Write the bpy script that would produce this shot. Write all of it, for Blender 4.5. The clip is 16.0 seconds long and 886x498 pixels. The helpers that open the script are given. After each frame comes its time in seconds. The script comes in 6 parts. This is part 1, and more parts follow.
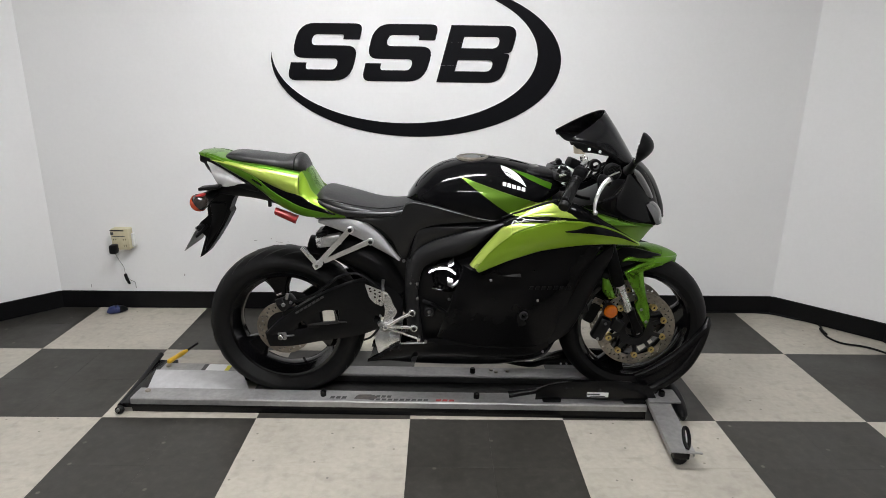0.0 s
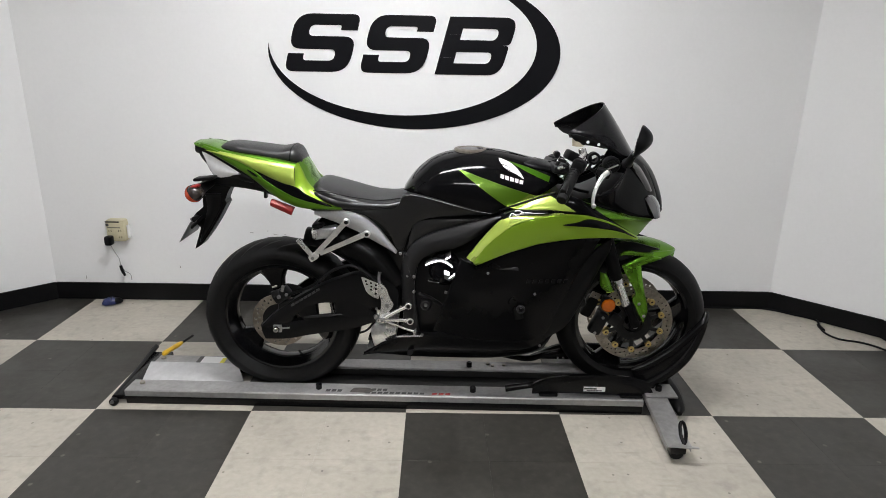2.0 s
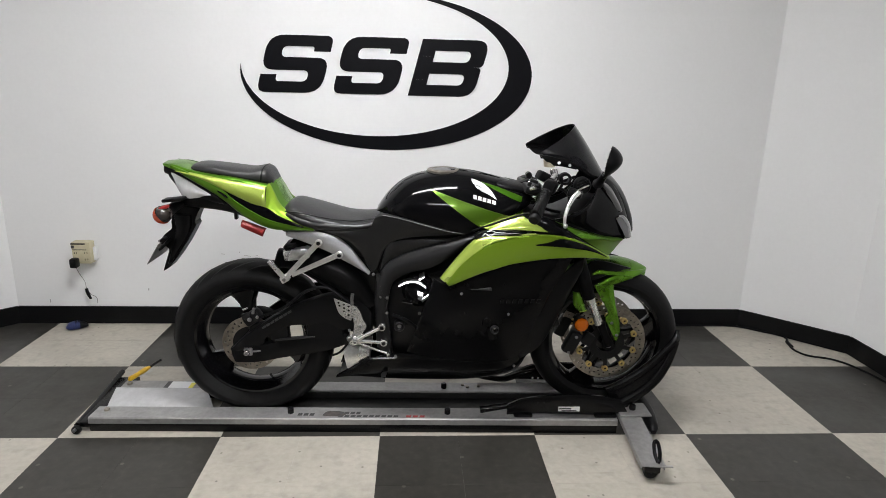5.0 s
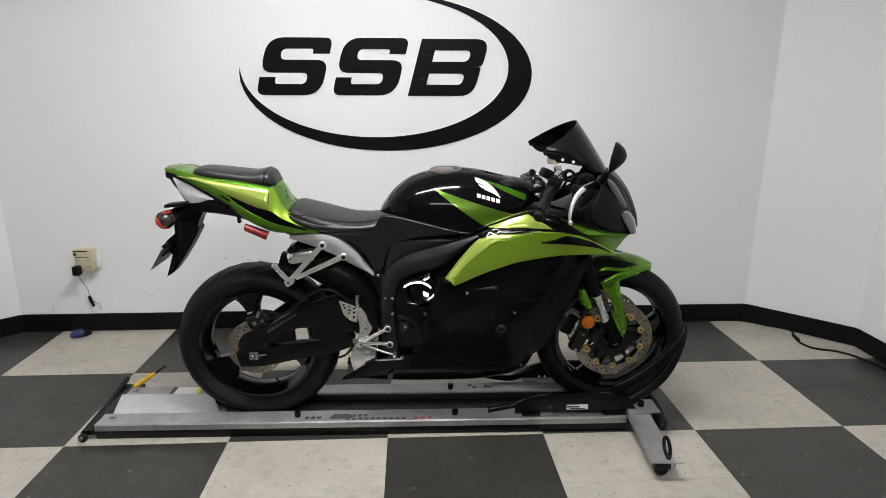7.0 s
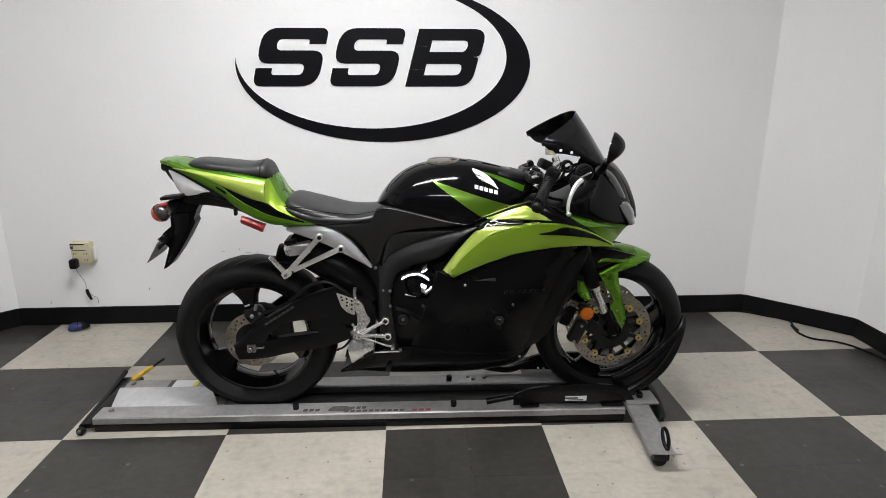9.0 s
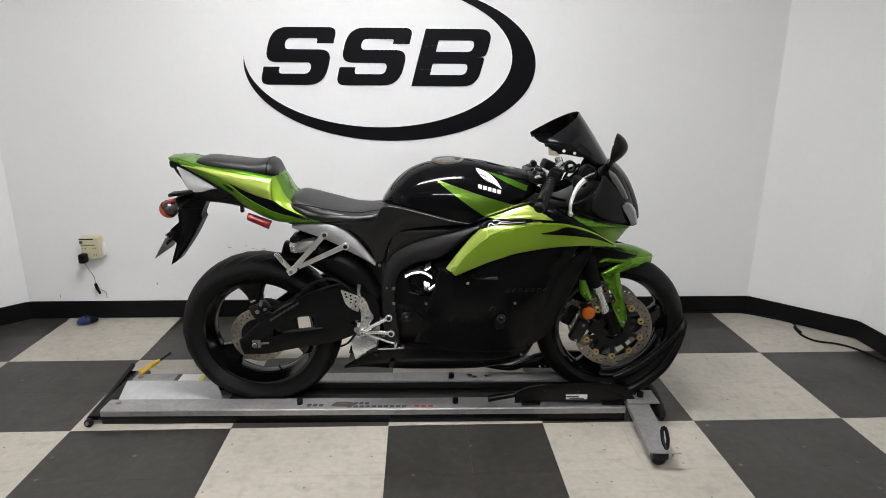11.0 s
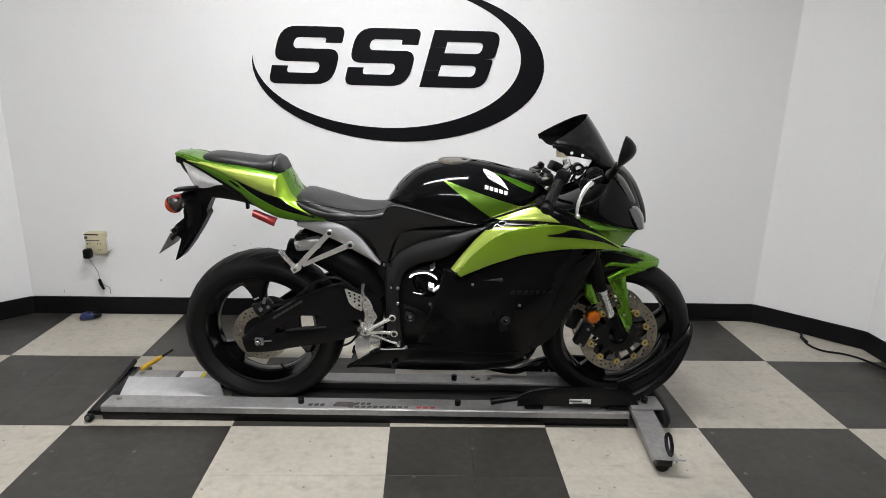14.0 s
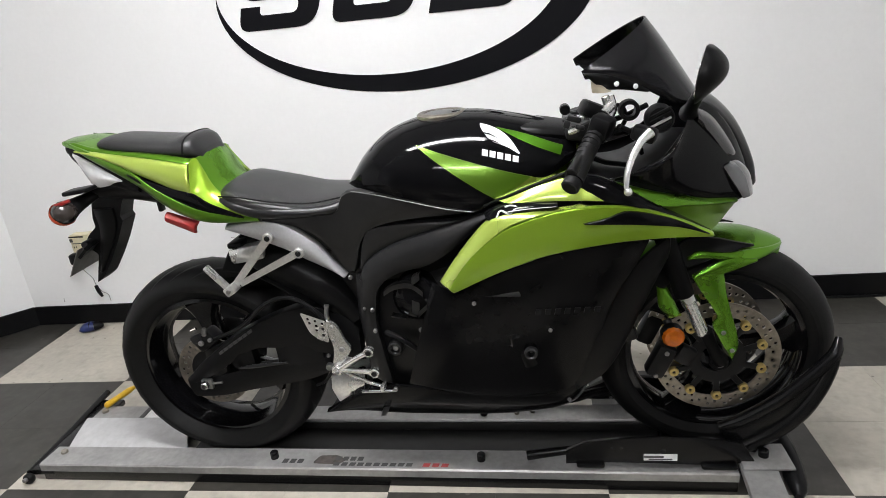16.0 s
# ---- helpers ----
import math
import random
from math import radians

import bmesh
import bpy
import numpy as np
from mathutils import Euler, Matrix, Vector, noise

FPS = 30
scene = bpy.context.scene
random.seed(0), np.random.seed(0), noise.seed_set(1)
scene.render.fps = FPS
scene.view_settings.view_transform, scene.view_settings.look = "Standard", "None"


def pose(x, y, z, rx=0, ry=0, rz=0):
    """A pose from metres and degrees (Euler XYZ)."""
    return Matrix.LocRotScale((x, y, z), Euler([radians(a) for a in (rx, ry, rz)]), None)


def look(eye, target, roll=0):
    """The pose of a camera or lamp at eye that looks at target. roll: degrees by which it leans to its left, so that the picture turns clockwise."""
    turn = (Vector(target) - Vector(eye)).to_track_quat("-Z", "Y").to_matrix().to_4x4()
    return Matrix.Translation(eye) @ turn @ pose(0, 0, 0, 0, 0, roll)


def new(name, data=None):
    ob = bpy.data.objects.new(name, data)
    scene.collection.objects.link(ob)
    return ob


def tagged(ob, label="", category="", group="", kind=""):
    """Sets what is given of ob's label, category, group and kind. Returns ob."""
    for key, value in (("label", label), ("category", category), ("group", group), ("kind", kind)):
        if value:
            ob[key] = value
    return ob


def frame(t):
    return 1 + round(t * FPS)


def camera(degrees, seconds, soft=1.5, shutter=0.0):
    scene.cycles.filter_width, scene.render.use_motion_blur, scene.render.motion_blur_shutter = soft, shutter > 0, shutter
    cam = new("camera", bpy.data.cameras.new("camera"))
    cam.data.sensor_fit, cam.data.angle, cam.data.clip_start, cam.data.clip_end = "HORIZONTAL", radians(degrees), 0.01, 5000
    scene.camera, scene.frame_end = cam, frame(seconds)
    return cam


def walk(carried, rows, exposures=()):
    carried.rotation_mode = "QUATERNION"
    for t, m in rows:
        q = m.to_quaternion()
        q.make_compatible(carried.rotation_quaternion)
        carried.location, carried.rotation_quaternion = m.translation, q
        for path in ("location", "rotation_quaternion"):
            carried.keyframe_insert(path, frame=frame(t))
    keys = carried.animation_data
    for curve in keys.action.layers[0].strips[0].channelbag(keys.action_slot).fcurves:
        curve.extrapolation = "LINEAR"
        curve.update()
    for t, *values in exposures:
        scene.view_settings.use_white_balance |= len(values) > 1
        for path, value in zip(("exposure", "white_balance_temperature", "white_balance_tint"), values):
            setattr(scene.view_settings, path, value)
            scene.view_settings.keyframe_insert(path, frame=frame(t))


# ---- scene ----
cam = camera(72.0, 16.0, soft=0.6)
PATH = [
    (0, (0.099, -2.136, 1.334), (0.12, -0.217, 0.77), 0.7),
    (0.5, (0.101, -2.139, 1.331), (0.126, -0.22, 0.768), 0.6),
    (1, (0.102, -2.134, 1.33), (0.124, -0.218, 0.76), 0.7),
    (1.5, (0.104, -2.128, 1.323), (0.136, -0.215, 0.742), 0.8),
    (2, (0.104, -2.123, 1.322), (0.131, -0.209, 0.742), 1.1),
    (2.5, (0.101, -2.121, 1.323), (0.132, -0.207, 0.742), 1.7),
    (2.7, (0.118, -2.132, 1.306), (0.152, -0.202, 0.782), 2.8),
    (2.9, (0.123, -2.137, 1.321), (0.158, -0.192, 0.859), 2.1),
    (3, (0.098, -2.122, 1.339), (0.159, -0.18, 0.868), 3.1),
    (3.2, (0.115, -2.121, 1.326), (0.158, -0.185, 0.825), 2.5),
    (3.4, (0.092, -2.111, 1.321), (0.120, -0.181, 0.800), 2.8),
    (3.5, (0.08, -2.1, 1.314), (0.086, -0.176, 0.766), 2.4),
    (3.6, (0.102, -2.108, 1.299), (0.106, -0.187, 0.742), 2.1),
    (3.7, (0.110, -2.111, 1.300), (0.142, -0.182, 0.771), 2.1),
    (4, (0.114, -2.111, 1.321), (0.187, -0.179, 0.808), 2.2),
    (4.2, (0.118, -2.117, 1.324), (0.210, -0.187, 0.808), 2.3),
    (6.3, (0.099, -2.108, 1.318), (0.199, -0.178, 0.805), 0.5),
    (6.5, (0.098, -2.104, 1.313), (0.202, -0.173, 0.804), 0.5),
    (7, (0.099, -2.106, 1.317), (0.203, -0.176, 0.803), 0.2),
    (7.5, (0.102, -2.099, 1.316), (0.199, -0.171, 0.792), 0.5),
    (8, (0.1, -2.095, 1.313), (0.197, -0.168, 0.786), 1.0),
    (8.5, (0.099, -2.095, 1.313), (0.206, -0.173, 0.768), 0.9),
    (9, (0.105, -2.096, 1.314), (0.211, -0.173, 0.774), -0.0),
    (9.2, (0.104, -2.104, 1.319), (0.214, -0.182, 0.778), -0.3),
    (11.3, (0.117, -2.120, 1.321), (0.199, -0.198, 0.776), 0.5),
    (11.5, (0.118, -2.117, 1.313), (0.199, -0.193, 0.774), 0.5),
    (12, (0.12, -2.114, 1.309), (0.2, -0.19, 0.769), 0.3),
    (12.5, (0.119, -2.112, 1.307), (0.198, -0.19, 0.762), 0.3),
    (13, (0.124, -2.113, 1.309), (0.2, -0.183, 0.788), 0.2),
    (13.5, (0.118, -2.118, 1.306), (0.192, -0.188, 0.786), 0.2),
    (13.8, (0.106, -2.121, 1.300), (0.193, -0.192, 0.779), 1.1),
    (14, (0.111, -2.112, 1.301), (0.183, -0.185, 0.772), 1.4),
    (14.3, (0.068, -2.100, 1.284), (0.133, -0.171, 0.758), 1.8),
    (14.5, (0.047, -2.078, 1.28), (0.13, -0.149, 0.758), 2.0),
    (14.7, (0.017, -2.032, 1.273), (0.130, -0.116, 0.712), 1.0),
    (15, (0.125, -1.935, 1.242), (0.179, -0.011, 0.697), -0.3),
    (15.2, (0.233, -1.838, 1.241), (0.170, 0.085, 0.693), -3.1),
    (15.5, (0.311, -1.704, 1.274), (0.143, 0.186, 0.641), -3.7),
    (15.7, (0.386, -1.580, 1.257), (0.137, 0.280, 0.567), -5.8),
    (15.8, (0.417, -1.509, 1.232), (0.138, 0.347, 0.542), -6.2),
    (16, (0.435, -1.345, 1.222), (0.149, 0.512, 0.537), -5.9),
]
walk(cam, [(t, look(eye, target, roll)) for t, eye, target, roll in PATH], [(0, -0.06), (2, -0.03), (3, -0.03), (3.5, -0.08), (4, -0.06), (6.5, -0.09), (8, -0.11), (9, -0.03), (11.5, -0.02), (14, -0.01), (14.5, 0.01), (15.2, 0.03), (16, 0.18)])

# ---- light ----
world = bpy.data.worlds.new("world")
scene.world = world
world.use_nodes = True
world.node_tree.nodes["Background"].inputs[0].default_value = (0.8, 0.9, 1.0, 1)
world.node_tree.nodes["Background"].inputs[1].default_value = 0.02
scene.view_settings.exposure = 0.0
LAMP_POWER = 121.0
LIGHTS = [(-0.12, -0.38), (0.0, -3.1)]


# ---- materials ----
def paint(name, colour, rough=0.5, metal=0.0, coat=0.0, vary=0.06, scale=40.0, bump=0.0, bump_scale=300.0,
          stain=0.0, stain_scale=3.0, per_object=0.0, spec=0.5, rough_vary=0.08, fleck=0.0, fleck_scale=60.0, placed=False, speck=0.0, speck_scale=9.0, smear=0.0):
    m = bpy.data.materials.new(name)
    m.use_nodes = True
    nt = m.node_tree
    bsdf = nt.nodes["Principled BSDF"]
    tex = nt.nodes.new("ShaderNodeNewGeometry" if placed else "ShaderNodeTexCoord")
    where = tex.outputs["Position" if placed else "Object"]
    fine = nt.nodes.new("ShaderNodeTexNoise")
    fine.inputs["Scale"].default_value = scale
    fine.inputs["Detail"].default_value = 6
    wide = nt.nodes.new("ShaderNodeTexNoise")
    wide.inputs["Scale"].default_value = stain_scale
    wide.inputs["Detail"].default_value = 5
    for n in (fine, wide):
        nt.links.new(where, n.inputs["Vector"])

    def scaled(sock, low, high):
        r = nt.nodes.new("ShaderNodeMapRange")
        r.inputs["From Min"].default_value, r.inputs["From Max"].default_value = 0.3, 0.7
        r.inputs["To Min"].default_value, r.inputs["To Max"].default_value = low, high
        nt.links.new(sock, r.inputs["Value"])
        return r.outputs["Result"]

    def times(a, b):
        q = nt.nodes.new("ShaderNodeMath")
        q.operation = "MULTIPLY"
        nt.links.new(a, q.inputs[0])
        nt.links.new(b, q.inputs[1])
        return q.outputs[0]

    value = times(scaled(fine.outputs["Fac"], 1 - vary, 1 + vary), scaled(wide.outputs["Fac"], 1 - stain, 1 + stain * 0.3))
    if fleck:
        spots = nt.nodes.new("ShaderNodeTexNoise")
        spots.inputs["Scale"].default_value = fleck_scale
        spots.inputs["Detail"].default_value = 3
        nt.links.new(where, spots.inputs["Vector"])
        r = nt.nodes.new("ShaderNodeMapRange")
        r.inputs["From Min"].default_value, r.inputs["From Max"].default_value = 0.52, 0.72
        r.inputs["To Min"].default_value, r.inputs["To Max"].default_value = 1.0, 1.0 - fleck
        nt.links.new(spots.outputs["Fac"], r.inputs["Value"])
        value = times(value, r.outputs["Result"])
    if speck:
        chips = nt.nodes.new("ShaderNodeTexVoronoi")
        chips.voronoi_dimensions = "2D"
        chips.inputs["Scale"].default_value = speck_scale
        nt.links.new(where, chips.inputs["Vector"])
        near = nt.nodes.new("ShaderNodeMapRange")
        near.inputs["From Min"].default_value, near.inputs["From Max"].default_value = 0.035, 0.06
        near.inputs["To Min"].default_value, near.inputs["To Max"].default_value = 1.0, 0.0
        nt.links.new(chips.outputs["Distance"], near.inputs["Value"])
        some = nt.nodes.new("ShaderNodeMath")
        some.operation = "GREATER_THAN"
        some.inputs[1].default_value = 0.72
        nt.links.new(chips.outputs["Color"], some.inputs[0])
        r = nt.nodes.new("ShaderNodeMapRange")
        r.inputs["To Min"].default_value, r.inputs["To Max"].default_value = 1.0, 1.0 - speck
        nt.links.new(times(near.outputs["Result"], some.outputs[0]), r.inputs["Value"])
        value = times(value, r.outputs["Result"])
    if smear:
        drag = nt.nodes.new("ShaderNodeMapping")
        drag.inputs["Rotation"].default_value = (0, 0, 0.5)
        drag.inputs["Scale"].default_value = (7, 30, 7)
        nt.links.new(where, drag.inputs["Vector"])
        marks = nt.nodes.new("ShaderNodeTexNoise")
        marks.inputs["Scale"].default_value = 1.0
        marks.inputs["Detail"].default_value = 3
        nt.links.new(drag.outputs["Vector"], marks.inputs["Vector"])
        r = nt.nodes.new("ShaderNodeMapRange")
        r.inputs["From Min"].default_value, r.inputs["From Max"].default_value = 0.62, 0.74
        r.inputs["To Min"].default_value, r.inputs["To Max"].default_value = 1.0, 1.0 - smear
        nt.links.new(marks.outputs["Fac"], r.inputs["Value"])
        value = times(value, r.outputs["Result"])
    if per_object:
        info = nt.nodes.new("ShaderNodeObjectInfo")
        r = nt.nodes.new("ShaderNodeMapRange")
        r.inputs["To Min"].default_value, r.inputs["To Max"].default_value = 1 - per_object, 1 + per_object
        nt.links.new(info.outputs["Random"], r.inputs["Value"])
        value = times(value, r.outputs["Result"])
    mul = nt.nodes.new("ShaderNodeVectorMath")
    mul.operation = "SCALE"
    mul.inputs[0].default_value = colour
    nt.links.new(value, mul.inputs["Scale"])
    nt.links.new(mul.outputs[0], bsdf.inputs["Base Color"])
    nt.links.new(scaled(wide.outputs["Fac"], max(0.02, rough - rough_vary * rough), rough + rough_vary * rough), bsdf.inputs["Roughness"])
    bsdf.inputs["Metallic"].default_value = metal
    bsdf.inputs["Coat Weight"].default_value = coat
    bsdf.inputs["Coat Roughness"].default_value = 0.03
    bsdf.inputs["Specular IOR Level"].default_value = spec
    if bump:
        b = nt.nodes.new("ShaderNodeBump")
        b.inputs["Strength"].default_value = bump
        b.inputs["Distance"].default_value = 0.002
        grain = nt.nodes.new("ShaderNodeTexNoise")
        grain.inputs["Scale"].default_value = bump_scale
        grain.inputs["Detail"].default_value = 4
        nt.links.new(where, grain.inputs["Vector"])
        nt.links.new(grain.outputs["Fac"], b.inputs["Height"])
        nt.links.new(b.outputs["Normal"], bsdf.inputs["Normal"])
    return m


def glowing(name, colour, strength):
    m = bpy.data.materials.new(name)
    m.use_nodes = True
    b = m.node_tree.nodes["Principled BSDF"]
    b.inputs["Base Color"].default_value = (0.8, 0.8, 0.8, 1)
    b.inputs["Emission Color"].default_value = (*colour, 1)
    b.inputs["Emission Strength"].default_value = strength
    return m


def lens_plastic(name, colour, rough=0.12, transmission=0.6):
    m = paint(name, colour, rough, vary=0.1, scale=120)
    m.node_tree.nodes["Principled BSDF"].inputs["Transmission Weight"].default_value = transmission
    return m


WALL = paint("wall_paint", (0.83, 0.83, 0.83), 0.6, vary=0.01, scale=60, bump=0.04, bump_scale=120, stain=0.025, stain_scale=1.2)
HALL = paint("unseen_dark_wall", (0.12, 0.12, 0.12), 0.7, vary=0.05, scale=30, stain=0.1, stain_scale=2)
CEIL = paint("ceiling_board", (0.78, 0.78, 0.76), 0.9, vary=0.05, scale=150, bump=0.3, bump_scale=200)
BASE = paint("black_vinyl_skirting", (0.0045, 0.0045, 0.005), 0.42, spec=0.16, vary=0.15, scale=30, stain=0.2, stain_scale=4)
TILE_W = paint("cream_vinyl_tile", (0.425, 0.395, 0.338), 0.42, vary=0.07, scale=42, stain=0.16, stain_scale=3, per_object=0.03, fleck=0.16, fleck_scale=18, speck=0.5, speck_scale=11, smear=0.14, placed=True, bump=0.05, bump_scale=90, rough_vary=0.25)
TILE_B = paint("charcoal_vinyl_tile", (0.031, 0.029, 0.0245), 0.42, vary=0.25, scale=26, stain=0.25, stain_scale=5, per_object=0.06, fleck=-0.3, fleck_scale=45, speck=-2.2, speck_scale=7, smear=-0.3, placed=True, bump=0.05, bump_scale=90, rough_vary=0.25)
GROUT = paint("tile_joint", (0.16, 0.15, 0.135), 0.9, vary=0.2, scale=80)
SIGN = paint("black_vinyl_film", (0.004, 0.004, 0.0055), 0.42, vary=0.05, scale=30, spec=0.15)
BLACK = paint("gloss_black_paint", (0.0035, 0.0035, 0.004), 0.07, coat=0.0, vary=0.05, scale=20, rough_vary=0.3, spec=0.12)
PANEL = paint("scuffed_black_fairing", (0.0036, 0.0036, 0.0041), 0.2, vary=0.08, scale=30, rough_vary=0.3, spec=0.12, stain=0.12, stain_scale=6)
PIANO = paint("polished_black_glint", (0.003, 0.003, 0.003), 0.06, coat=1.0, vary=0.05, scale=20, spec=0.6)
SATIN = paint("satin_black_plastic", (0.0036, 0.0036, 0.004), 0.4, spec=0.16, vary=0.15, scale=90, bump=0.1, bump_scale=700)
MATT = paint("textured_black_plastic", (0.0066, 0.0066, 0.007), 0.36, spec=0.45, vary=0.15, scale=120, bump=0.25, bump_scale=900)
DARK = paint("black_metal", (0.0055, 0.0055, 0.006), 0.4, metal=0.1, spec=0.28, vary=0.2, scale=60, stain=0.3, stain_scale=14)
FRAME = paint("satin_black_aluminium", (0.0105, 0.0105, 0.0112), 0.38, metal=0.1, spec=0.32, vary=0.12, scale=80, bump=0.08, bump_scale=500)
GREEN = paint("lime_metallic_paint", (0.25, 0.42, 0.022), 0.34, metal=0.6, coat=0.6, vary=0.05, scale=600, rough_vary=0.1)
# darker copy of the lime: the metallic's shaded side put into colour
MIDGREEN = paint("shaded_lime_paint", (0.1, 0.25, 0.012), 0.28, metal=0.75, coat=0.2, vary=0.05, scale=600, rough_vary=0.1)
# paler copy of the lime: light on upward facets put into colour
LIME = paint("lit_lime_paint", (0.37, 0.48, 0.08), 0.27, metal=0.5, coat=0.9, vary=0.05, scale=600, rough_vary=0.1)
DEEP = paint("deep_green_paint", (0.07, 0.21, 0.008), 0.3, metal=0.7, coat=0.08, vary=0.05, scale=600)
OLIVE = paint("olive_lime_metallic_paint", (0.1, 0.2, 0.014), 0.3, metal=0.6, coat=0.3, vary=0.05, scale=600, rough_vary=0.1)
RUBBER = paint("tyre_rubber", (0.0042, 0.0042, 0.0044), 0.55, spec=0.22, vary=0.2, scale=50, stain=0.25, stain_scale=9, bump=0.15, bump_scale=260)
RIM = paint("gloss_black_wheel", (0.003, 0.003, 0.0035), 0.13, coat=0.05, spec=0.4, vary=0.1, scale=40)
STEEL = paint("brake_steel", (0.33, 0.3, 0.26), 0.34, metal=1.0, vary=0.15, scale=90, stain=0.3, stain_scale=20)
ALU = paint("cast_aluminium", (0.74, 0.74, 0.73), 0.3, metal=0.92, rough_vary=0.25, vary=0.1, scale=120, bump=0.08, bump_scale=500)
SILVER = paint("silver_paint", (0.41, 0.41, 0.415), 0.4, metal=0.5, vary=0.06, scale=200)
BOLT = paint("dull_zinc", (0.3, 0.3, 0.3), 0.35, metal=1.0, vary=0.1, scale=200)
CHROME = paint("chrome", (0.75, 0.75, 0.76), 0.12, metal=1.0, vary=0.03, scale=60)
GOLD = paint("gold_anodised", (0.6, 0.46, 0.18), 0.35, metal=0.8, vary=0.1, scale=200)
SEAT = paint("black_seat_vinyl", (0.013, 0.013, 0.0138), 0.4, vary=0.12, scale=160, bump=0.2, bump_scale=600, spec=0.5)
SEATSIDE = paint("glossy_seat_side", (0.006, 0.006, 0.007), 0.33, vary=0.12, scale=160, bump=0.15, bump_scale=600, spec=0.4)
# lighter than the black cowl: the wall's reflection put into the base colour
FLANK = paint("cowl_reflection_grey", (0.014, 0.014, 0.0145), 0.14, coat=0.6, vary=0.08, scale=12, spec=0.5)
SOOT = paint("dull_black_casting", (0.0032, 0.0032, 0.0034), 0.55, vary=0.15, scale=60, spec=0.1)
SMOKE = paint("smoked_acrylic", (0.007, 0.007, 0.008), 0.2, vary=0.08, scale=10, spec=0.3)
AMBER = lens_plastic("amber_lens", (0.5, 0.115, 0.005), 0.25, 0.0)
ORANGE = lens_plastic("red_orange_lens", (0.62, 0.07, 0.02), 0.2, 0.2)
RED = lens_plastic("red_lens", (0.3, 0.014, 0.012), 0.5, 0.1)
CLEAR = paint("clear_lamp_lens", (0.82, 0.82, 0.83), 0.18, metal=0.0, coat=1.0, vary=0.08, scale=30)
SMOKYBODY = paint("smoky_indicator_body", (0.028, 0.022, 0.02), 0.25, coat=0.2, vary=0.1, scale=20)
GREYLENS = paint("smoky_headlamp_lens", (0.085, 0.088, 0.092), 0.12, coat=1.0, vary=0.1, scale=20)
RAIL = paint("brushed_aluminium_rail", (0.35, 0.345, 0.34), 0.42, metal=0.55, vary=0.1, scale=60, stain=0.22, stain_scale=7, bump=0.05, bump_scale=400)
RAIL_B = paint("bright_aluminium_sheet", (0.52, 0.52, 0.525), 0.4, metal=0.35, vary=0.08, scale=40, stain=0.15, stain_scale=6)
GUMMAT = paint("worn_black_tray", (0.011, 0.0108, 0.0106), 0.5, vary=0.25, scale=40, stain=0.4, stain_scale=6)
POWDER = paint("black_powder_coat", (0.005, 0.005, 0.0055), 0.25, vary=0.1, scale=90, coat=0.05, spec=0.2)
CORD = paint("grey_cord", (0.22, 0.22, 0.21), 0.5, vary=0.1, scale=60)
WHITE = paint("white_film", (0.78, 0.78, 0.78), 0.4, vary=0.02, scale=60)
LEMON = paint("lemon_ink", (0.75, 0.68, 0.05), 0.4)
YELLOW = paint("yellow_plastic", (0.68, 0.42, 0.02), 0.38, vary=0.12, scale=80, stain=0.2, stain_scale=30)
BEIGE = paint("beige_plastic", (0.55, 0.5, 0.34), 0.5, vary=0.05, scale=60)
GREYTIN = paint("grey_tin_plate", (0.2, 0.2, 0.19), 0.45, metal=0.3, vary=0.15, scale=60)
BLUE = paint("blue_plastic", (0.012, 0.022, 0.1), 0.3, vary=0.2, scale=60)
DIMINK = paint("dim_ink", (0.05, 0.05, 0.05), 0.5)
DIMSCUFF = paint("grey_scuff", (0.42, 0.41, 0.4), 0.6, vary=0.3, scale=90)
SMUDGE = paint("brown_smudged_ink", (0.06, 0.05, 0.045), 0.5, vary=0.5, scale=70)
GREYINK = paint("grey_ink", (0.045, 0.045, 0.045), 0.5, vary=0.2, scale=90)
REDINK = paint("red_ink", (0.3, 0.03, 0.03), 0.5, vary=0.2, scale=90)
CREAM = paint("cream_reservoir", (0.5, 0.44, 0.33), 0.4, vary=0.1, scale=60)


# ---- mesh tools ----
def finish(name, bm, material, angle=40):
    me = bpy.data.meshes.new(name)
    bmesh.ops.recalc_face_normals(bm, faces=bm.faces[:])
    bm.to_mesh(me)
    bm.free()
    me.materials.append(material)
    me.polygons.foreach_set("use_smooth", [True] * len(me.polygons))
    me.set_sharp_from_angle(angle=radians(angle))
    return me


def thing(name, label, category, group="", kind="", at=None):
    ob = new(name)
    ob.empty_display_size = 0.1
    if at:
        ob.matrix_basis = at
    return tagged(ob, label, category, group, kind)


def part(name, bm, material, parent=None, label="", angle=40):
    ob = new(name, finish(name, bm, material, angle))
    ob.parent = parent
    return tagged(ob, label)


def solid(name, bm, material, label, category, group="", kind="", angle=40):
    return tagged(new(name, finish(name, bm, material, angle)), label, category, group, kind)


